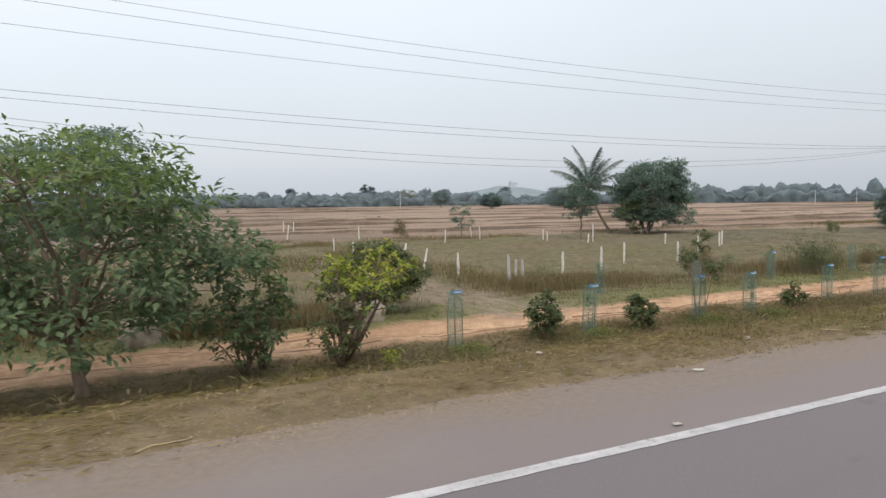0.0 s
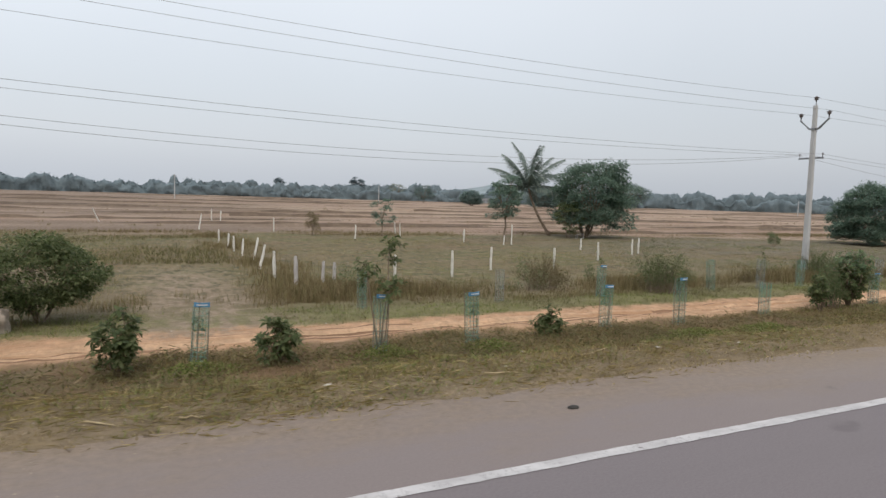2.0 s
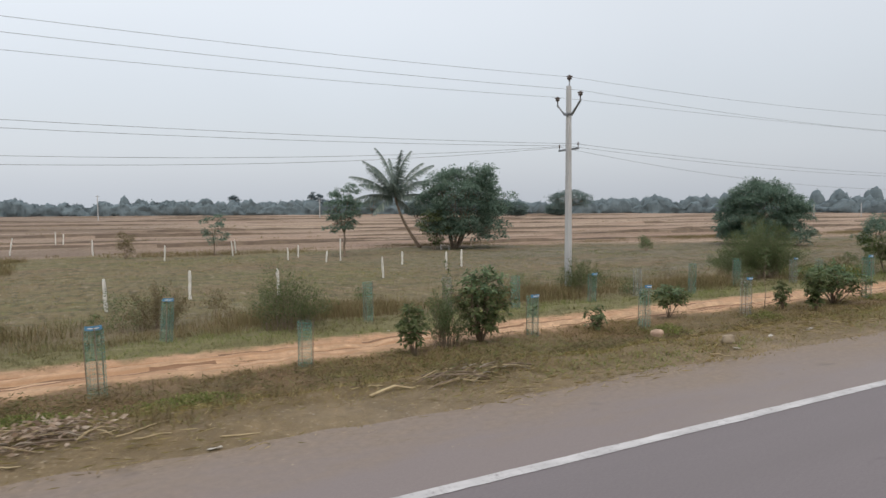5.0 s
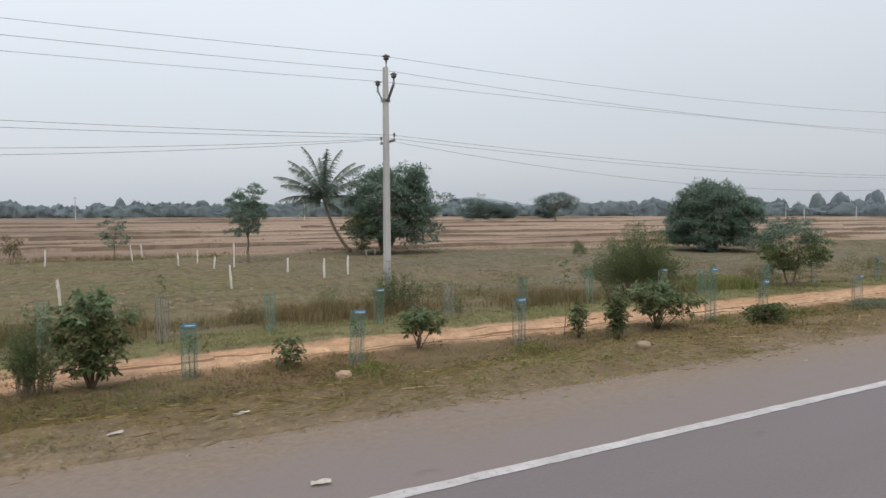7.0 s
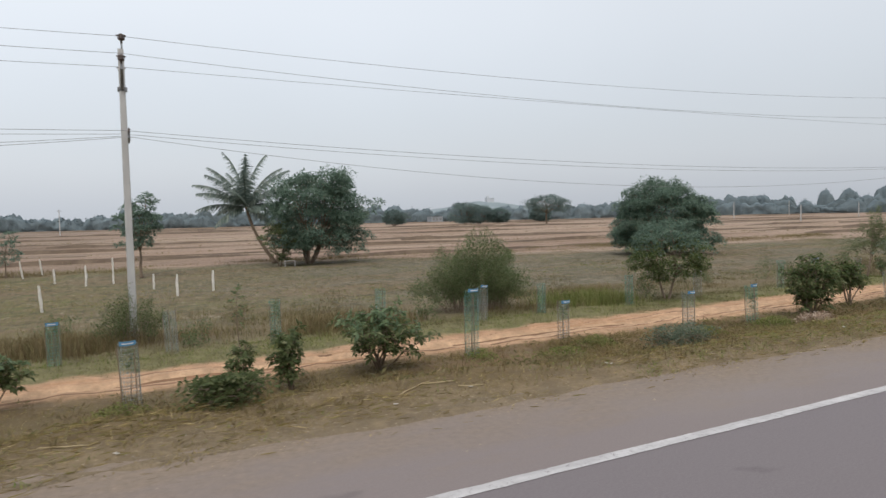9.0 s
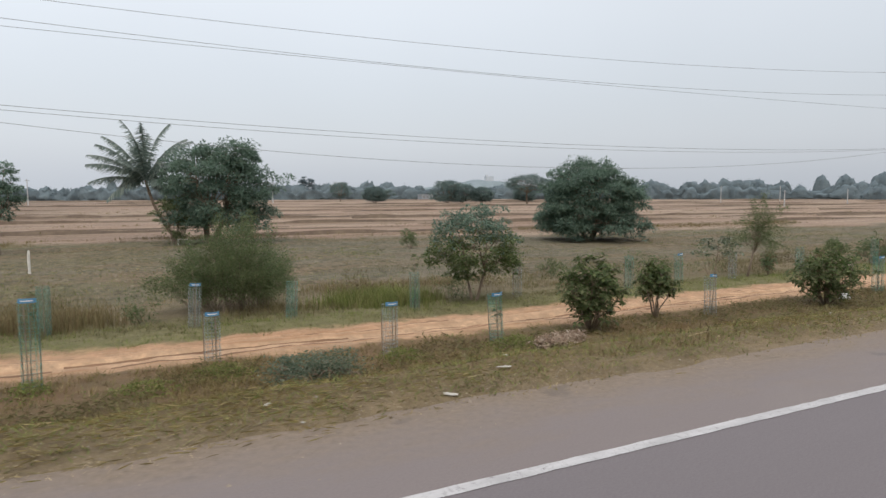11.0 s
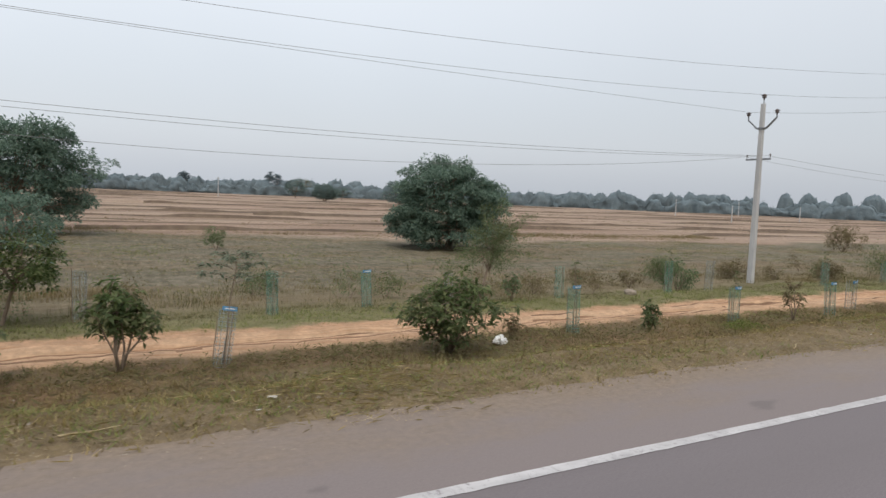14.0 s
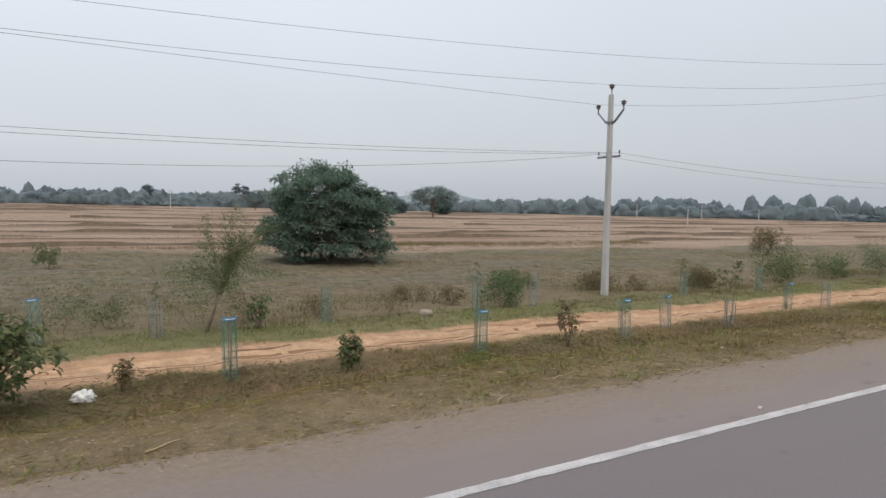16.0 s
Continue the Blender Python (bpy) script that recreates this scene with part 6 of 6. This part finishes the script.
for i in range(44):
    x, y = rngl.uniform(-4, 84), rngl.uniform(4.9, 6.1)
    a, L = rngl.uniform(-0.6, 0.6), rngl.uniform(0.12, 0.5)
    pts = [(L * (k / 4 - 0.5) * math.cos(a), L * (k / 4 - 0.5) * math.sin(a) + rngl.uniform(-0.02, 0.02), 0) for k in range(5)]
    pts = [(px, py, gz(x + px, y + py) - gz(x, y) + 0.008) for px, py, _ in pts]
    ob = new("dry_stick", Geo().tube(pts, [0.009, 0.008, 0.008, 0.006, 0.004], 5).mesh("dry_stick", M_STRAW))
    ob.location = (x, y, gz(x, y))
    tagged(ob, "dry pale stick lying on the dusty verge", "stick", "fallen sticks")


def long_branch(pts, r=0.016):
    """A bare branch lying on the verge, with two side twigs."""
    x0, y0 = pts[0]
    z0 = gz(x0, y0)
    line = [Vector((px - x0, py - y0, max(gz(px, py), 0.0) - z0 + 0.02 + 0.05 * math.sin(2.6 * i))) for i, (px, py) in enumerate(pts)]
    ob = thing("fallen_branch", (x0, y0, z0), "long pale bare branch lying on the verge", "branch")
    part("stick", Geo().tube(line, [r * (1 - 0.6 * i / (len(line) - 1)) for i in range(len(line))], 6).mesh("stick", M_STRAW), None, ob)
    for f, s in ((0.4, 1), (0.7, -1)):
        p, d = along(line, f)
        e = p + d * 0.17 + Vector((0, 0.05 * s, 0.03))
        part("twig", Geo().tube([p, p.lerp(e, 0.5) + Vector((0, 0, 0.015)), e], [r * 0.5, r * 0.4, r * 0.2], 5).mesh("twig", M_STRAW), None, ob)


for pts in (((20.35, 5.3), (20.6, 5.42), (20.85, 5.62), (21.15, 5.72)), ((19.7, 5.75), (19.95, 5.7), (20.25, 5.55)), ((23.7, 5.38), (24.0, 5.5), (24.3, 5.48), (24.65, 5.36), (25.05, 5.3))):
    long_branch(pts)


def pebbles():
    """Grit and small stones thrown to the road's edge: low five-sided chips."""
    rng = np.random.default_rng(23)
    n = 5000
    X = rng.uniform(-12, 100, n)
    Y = 5.0 + np.abs(rng.normal(0, 0.45, n)) * np.where(rng.random(n) < 0.55, -1, 1)
    s = rng.uniform(0.004, 0.012, n) * np.where(rng.random(n) < 0.03, 2.2, 1)
    Z = np.maximum(height(X, Y), 0.0)
    ang = rng.uniform(0, 6.28, n)
    v = np.empty((n, 6, 3))
    for k in range(5):
        a = ang + 2 * np.pi * k / 5
        q = s * rng.uniform(0.7, 1.2, n)
        v[:, k] = np.stack([X + q * np.cos(a), Y + q * np.sin(a), Z - 0.002], -1)
    v[:, 5] = np.stack([X, Y, Z + 0.8 * s], -1)
    base = (np.arange(n) * 6)[:, None]
    tri = np.concatenate([base + np.array((k, (k + 1) % 5, 5)) for k in range(5)])
    ob = new("gravel", fast_mesh("gravel", v.reshape(-1, 3), tri, M_ROCK))
    tagged(ob, "loose grit and small stones along the road's dusty edge", "gravel", kind="stuff")


pebbles()


# ---- grass ----
def blades(name, x, y, hgt, width, bend, material, label, per, seed, tuft=0.06, short=False):
    """Tufts of grass: each blade a bent triangle pair, its foot on the soil."""
    rng = np.random.default_rng(seed)
    n = len(x) * per
    X = np.repeat(x, per) + rng.normal(0, tuft, n)
    Y = np.repeat(y, per) + rng.normal(0, tuft, n)
    H = np.repeat(hgt, per) * rng.uniform(0.5, 1.2, n)
    Z = height(X, Y) - 0.01
    Z = np.where(Y < 5.2, np.maximum(Z, 0.0), Z)
    a = rng.uniform(0, 2 * np.pi, n)
    b = bend * rng.uniform(0.2, 1.0, n) * H
    wx, wy = -np.sin(a) * width / 2, np.cos(a) * width / 2
    dx, dy = np.cos(a) * b, np.sin(a) * b
    if short:
        v = np.empty((n, 3, 3))
        v[:, 0] = np.stack([X - wx, Y - wy, Z], -1)
        v[:, 1] = np.stack([X + wx, Y + wy, Z], -1)
        v[:, 2] = np.stack([X + dx, Y + dy, Z + H * (1 - 0.2 * min(bend, 2))], -1)
        tagged(new(name, fast_mesh(name, v.reshape(-1, 3), np.arange(3 * n).reshape(n, 3), material)), label, "grass", kind="stuff")
        return
    v = np.empty((n, 5, 3))
    v[:, 0] = np.stack([X - wx, Y - wy, Z], -1)
    v[:, 1] = np.stack([X + wx, Y + wy, Z], -1)
    v[:, 2] = np.stack([X - 0.7 * wx + dx * 0.35, Y - 0.7 * wy + dy * 0.35, Z + H * 0.6], -1)
    v[:, 3] = np.stack([X + 0.7 * wx + dx * 0.35, Y + 0.7 * wy + dy * 0.35, Z + H * 0.6], -1)
    v[:, 4] = np.stack([X + dx, Y + dy, Z + H * (1 - 0.25 * bend)], -1)
    base = (np.arange(n) * 5)[:, None]
    tri = np.concatenate([base + np.array(t) for t in ((0, 1, 3), (0, 3, 2), (2, 3, 4))])
    ob = new(name, fast_mesh(name, v.reshape(-1, 3), tri, material))
    tagged(ob, label, "grass", kind="stuff")


def scatter(n, x0, x1, y0, y1, seed, keep):
    rng = np.random.default_rng(seed)
    x, y = rng.uniform(x0, x1, n), rng.uniform(y0, y1, n)
    ok = rng.uniform(0, 1, n) < keep(x, y)
    return x[ok], y[ok], rng


off_lane = lambda x, y: np.where((y > 14) & (y < 30) & (np.abs(x - 10.4) < 1.5), 0.08, 1.0)
track_edge = lambda x: np.interp(x, (-20, 5, 8, 15, 20, 26, 30, 38, 45, 50, 55, 60, 66, 70, 80, 90), (12.6, 12.6, 12.9, 12.95, 12.65, 12.75, 13.0, 13.0, 12.75, 12.5, 12.6, 12.4, 12.7, 12.9, 12.4, 12.3))
# dry verge and bank
x, y, r = scatter(165000, -22, 108, 4.7, 13.0, 1, lambda x, y: np.clip((y - 4.72) / 0.35, 0, 1) * np.where(y < 6.0, 1.0, 0.75) * np.where(y < 6.2, 1.0, np.clip(0.75 + 1.3 * vnoise(x * 0.33 + 12, y * 0.5), 0.12, 1)) * (0.5 + 0.5 * (vnoise(x * 0.8, y * 0.8) > -0.3)) * np.clip((track_edge(x) + 0.2 * vnoise(x * 0.9, 0 * x + 2) - y) / 0.35, 0, 1))
tall = np.clip((y - 4.3) / 1.2, 0.5, 1) * np.where(y < 6.3, 0.75, 1.0) * (0.045 + 0.05 * r.uniform(0, 1, len(x)) + 0.07 * np.clip(vnoise(x * 0.6, y * 0.6), 0, 1))
near = y < 6.6 + 0.8 * vnoise(x * 0.3, y * 0.4 + 3)
blades("verge_grass", x[near], y[near], tall[near], 0.013, 1.7, M_GRASS_DRY, "short dry brown and green grass on the road verge", 5, 2, 0.05, True)
blades("bank_grass", x[~near], y[~near], 1.75 * tall[~near], 0.014, 1.4, M_GRASS_BANK, "matted dark brown grass on the road bank", 5, 102, 0.05, True)
x, y, r = scatter(84000, -22, 108, 4.95, 12.6, 3, lambda x, y: np.clip(vnoise(x * 0.3 + 20, y * 0.5) * 2.2 + np.interp(x, (14, 26, 50, 60), (0.75, 0.1, 0.1, 0.4)), 0.03, 1))
blades("verge_green_grass", x, y, 0.045 + 0.08 * r.uniform(0, 1, len(x)), 0.013, 1.8, M_GRASS_GREEN, "patches of green grass on the road bank", 5, 4, 0.06, True)
x, y, r = scatter(24000, -22, 108, 4.55, 6.6, 15, lambda x, y: np.clip(0.3 + 1.2 * vnoise(x * 0.9 + 5, y * 1.4), 0.06, 1))
blades("verge_straw", x, np.maximum(y, 4.6 + 0.5 * r.uniform(0, 1, len(x))), 0.018 + 0.03 * r.uniform(0, 1, len(x)), 0.005, 3.0, M_STRAW, "loose pale straw and dead grass on the dusty verge", 3, 16, 0.08, True)
x, y, r = scatter(8200, -22, 108, 5.3, 12.2, 17, lambda x, y: np.clip(0.3 + vnoise(x * 0.5 + 31, y * 0.6), 0.05, 1))
blades("verge_tussocks", x, y, 0.10 + 0.12 * r.uniform(0, 1, len(x)), 0.010, 1.0, M_GRASS_RED, "scattered brown grass tussocks on the road bank", 12, 18, 0.09)
# thatch: dead grass lying flat along the verge and the bank
for m, n, y0, y1, s, lab in ((M_GRASS_DRY, 70000, 4.5, 6.9, 131, "fallen pale dead grass lying on the verge"), (M_GRASS_BANK, 80000, 6.2, 12.5, 133, "fallen brown dead grass lying on the bank")):
    x, y, r = scatter(n, -22, 100, y0, y1, s, lambda x, y: np.clip(0.45 + 1.3 * vnoise(x * 0.55 + s, y * 1.3), 0.06, 1) * np.clip((y - 4.5) / 0.6, 0, 1) * np.clip((track_edge(x) - 0.1 - y) / 0.3, 0, 1))
    z = np.maximum(height(x, y), np.where(y < 5.2, 0.0, -9)) + 0.012 + 0.05 * r.uniform(0, 1, len(x)) ** 2
    d = np.stack([r.choice((-1.0, 1.0), len(x)), r.normal(0, 0.45, len(x)), r.normal(0.06, 0.10, len(x))], -1)
    tagged(new("thatch", leaf_mesh("thatch", np.stack([x, y, z], -1), d, 0.125, 0.010, m, r)), lab, "grass", kind="stuff")
# low matted undergrowth on the foot of the bank
for m, n, s, lab in ((M_LEAF_BROWN, 24000, 121, "low matted brown undergrowth on the foot of the bank"), (M_GRASS_OLIVE, 16000, 123, "low olive weeds on the foot of the bank")):
    x, y, r = scatter(int(1.45 * n), -22, 100, 6.3, 12.6, s, lambda x, y: np.clip(0.05 + 1.5 * vnoise(x * 0.42 + s, y * 0.7), 0, 1) * np.clip((track_edge(x) - 0.15 - y) / 0.4, 0, 1))
    x, y = np.repeat(x, 5) + r.normal(0, 0.09, 5 * len(x)), np.repeat(y, 5) + r.normal(0, 0.09, 5 * len(y))
    z = height(x, y) + 0.02 + 0.17 * r.uniform(0, 1, len(x)) ** 1.5 * np.clip(0.6 + vnoise(x * 0.8, y * 0.8 + s), 0.2, 1.4)
    d = np.stack([r.normal(0, 1, len(x)), r.normal(0, 1, len(x)), r.normal(0.2, 0.35, len(x))], -1)
    tagged(new("undergrowth", leaf_mesh("undergrowth", np.stack([x, y, z], -1), d, 0.13, 0.022, m, r)), lab, "weeds", kind="stuff")
# strip beyond the track
x, y, r = scatter(30000, -22, 112, 14.4, 17.8, 5, lambda x, y: np.clip((y - 14.55) / 0.5, 0, 1) * off_lane(x, y) * (0.5 + 0.5 * (vnoise(x * 0.6, y) > -0.3)))
fresh = vnoise(x * 0.45 + 17, y * 0.8) + 0.5 * r.uniform(-1, 1, len(x)) > -0.15
blades("trackside_grass", x[fresh], y[fresh], 0.06 + 0.10 * r.uniform(0, 1, fresh.sum()), 0.013, 1.2, M_GRASS_GREEN, "green grass strip beside the sandy track", 5, 6, 0.06, True)
blades("trackside_grass", x[~fresh], y[~fresh], 0.06 + 0.12 * r.uniform(0, 1, (~fresh).sum()), 0.013, 1.2, M_GRASS_OLIVE, "olive and brown grass beside the sandy track", 5, 106, 0.06, True)
# tall russet grass at the field edge
x, y, r = scatter(30000, -22, 112, 16.6, 27.0, 7, lambda x, y: np.clip((y - 16.6) / 1.0, 0, 1) * np.clip((27 - y) / 4, 0, 1) * off_lane(x, y) * np.clip(0.25 + 1.6 * vnoise(x * 0.28 + 3, y * 0.35), 0.03, 1) * np.where(x > 58, 0.6, 1))
tall = (0.15 + 0.26 * r.uniform(0, 1, len(x))) * np.clip(1 + 0.6 * vnoise(x * 0.5, y * 0.5 + 8), 0.5, 1.5) * np.where(x > 58, 0.75, 1)
pick = vnoise(x * 0.7 + 40, y * 0.6) + 0.4 * r.uniform(-1, 1, len(x)) > 0.0
blades("tall_grass", x[pick], y[pick], tall[pick], 0.012, 0.8, M_GRASS_RED, "tall dry russet grass along the field edge", 8, 8, 0.14)
blades("tall_grass", x[~pick], y[~pick], tall[~pick], 0.012, 0.9, M_GRASS_OLIVE, "tall olive grass along the field edge", 8, 88, 0.16)
for cx, cy, w, n, s in ((4.6, 16.9, 1.3, 900, 21), (2.2, 16.4, 1.6, 900, 22), (16.2, 20.6, 2.2, 1500, 23), (13.9, 20.0, 1.0, 600, 24), (27.5, 19.6, 2.6, 1400, 25), (36.0, 19.4, 2.4, 1200, 26), (44.0, 18.6, 1.8, 900, 27), (53.4, 18.6, 1.6, 1000, 28), (0.0, 18.0, 2.5, 1100, 29)):
    r = np.random.default_rng(s)
    x, y = cx + r.normal(0, w * 0.5, n), np.maximum(cy + r.normal(0, 0.8, n), 15.6)
    blades("tall_grass", x, y, 0.25 + 0.4 * r.uniform(0, 1, n), 0.014, 0.6, M_GRASS_RED if s != 28 else M_GRASS_GREEN, "clump of tall dry grass beyond the track" if s != 28 else "clump of tall green grass beyond the track", 7, s + 40, 0.12)
# rough field
x, y, r = scatter(40000, -25, 120, 22, 62, 9, lambda x, y: off_lane(x, y) * np.clip(0.4 + 0.9 * vnoise(x * 0.16, y * 0.2), 0.08, 1) * np.where((x > 48) & (y < 52), 0.2, 1))
blades("field_grass", x, y, 0.07 + 0.10 * r.uniform(0, 1, len(x)), 0.02, 1.2, M_GRASS_DRY, "sparse dry grass on the rough field", 4, 10, 0.16, True)
x, y, r = scatter(16000, -25, 62, 22, 60, 11, lambda x, y: np.clip(vnoise(x * 0.1 + 9, y * 0.14) * 1.6 + 0.2, 0, 1))
blades("field_green_grass", x, y, 0.06 + 0.09 * r.uniform(0, 1, len(x)), 0.02, 1.2, M_GRASS_GREEN, "patches of green grass on the rough field", 5, 12, 0.2, True)
x, y, r = scatter(26000, 44, 125, 21, 57, 71, lambda x, y: np.clip(0.3 + 1.2 * vnoise(x * 0.5 + 3, y * 0.45), 0.05, 1))
blades("field_stubble", x, y, 0.05 + 0.10 * r.uniform(0, 1, len(x)), 0.03, 1.4, M_GRASS_OLIVE, "dull olive weeds and clods on the fallow field", 4, 72, 0.14, True)
# grown-up edges: along the old fence line, the far side of the rough field and the rank grass west of the gate lane
x, y, r = scatter(5200, 12.2, 16.6, 21, 58, 61, lambda x, y: np.clip(0.55 + vnoise(x * 0.5, y * 0.3), 0.05, 1) * np.clip(1 - abs(x - 14.6) / 2.4, 0, 1))
blades("fence_line_grass", x, y, 0.25 + 0.35 * r.uniform(0, 1, len(x)), 0.02, 0.7, M_GRASS_RED, "tall dry grass along the old fence line", 6, 62, 0.14)
x, y, r = scatter(9000, -40, 130, 55, 61, 63, lambda x, y: np.clip(0.35 + 1.2 * vnoise(x * 0.11 + 4, y * 0.3), 0.03, 1))
blades("field_edge_grass", x, y + 3.0 * vnoise(x / 23, 8.0 + 0 * x), 0.22 + 0.35 * r.uniform(0, 1, len(x)), 0.035, 0.8, M_GRASS_RED, "rank brown grass along the far edge of the rough field", 6, 64, 0.25, True)
x, y, r = scatter(11000, -30, 13, 33, 57, 65, lambda x, y: np.clip(0.25 + 1.3 * vnoise(x * 0.09 + 2, y * 0.22 + 5), 0.03, 1))
blades("rank_green_grass", x, y, 0.18 + 0.3 * r.uniform(0, 1, len(x)), 0.03, 0.8, M_GRASS_OLIVE, "rank olive grass on the unploughed field", 6, 66, 0.2, True)
x, y, r = scatter(9000, 48, 125, 22, 50, 67, lambda x, y: np.clip(vnoise(x * 0.3 + 7, y * 0.3) * 1.5 + 0.1, 0.02, 1))
blades("field_weeds", x, y, 0.05 + 0.13 * r.uniform(0, 1, len(x)), 0.03, 1.2, M_GRASS_GREEN, "scattered green weeds on the ploughed field", 5, 68, 0.2, True)
# weeds on the bunds
x, y, r = scatter(2600, -60, 200, 0, 1, 13, lambda x, y: np.ones_like(x) * 0.9)
bi = r.integers(0, 10, len(x))
yb = np.array(BUNDS[:10])[bi]
yb = yb + np.clip((yb - 55) / 40, 0, 1) * (4.2 * vnoise(x / 47, yb / 17) + 1.3 * vnoise(x / 13, yb / 9 + 7)) - 0.3
blades("bund_grass", x, yb, 0.16 + 0.2 * r.uniform(0, 1, len(x)), 0.05, 0.7, M_GRASS_RED, "dry weeds growing along the field bunds", 6, 14, 0.25)
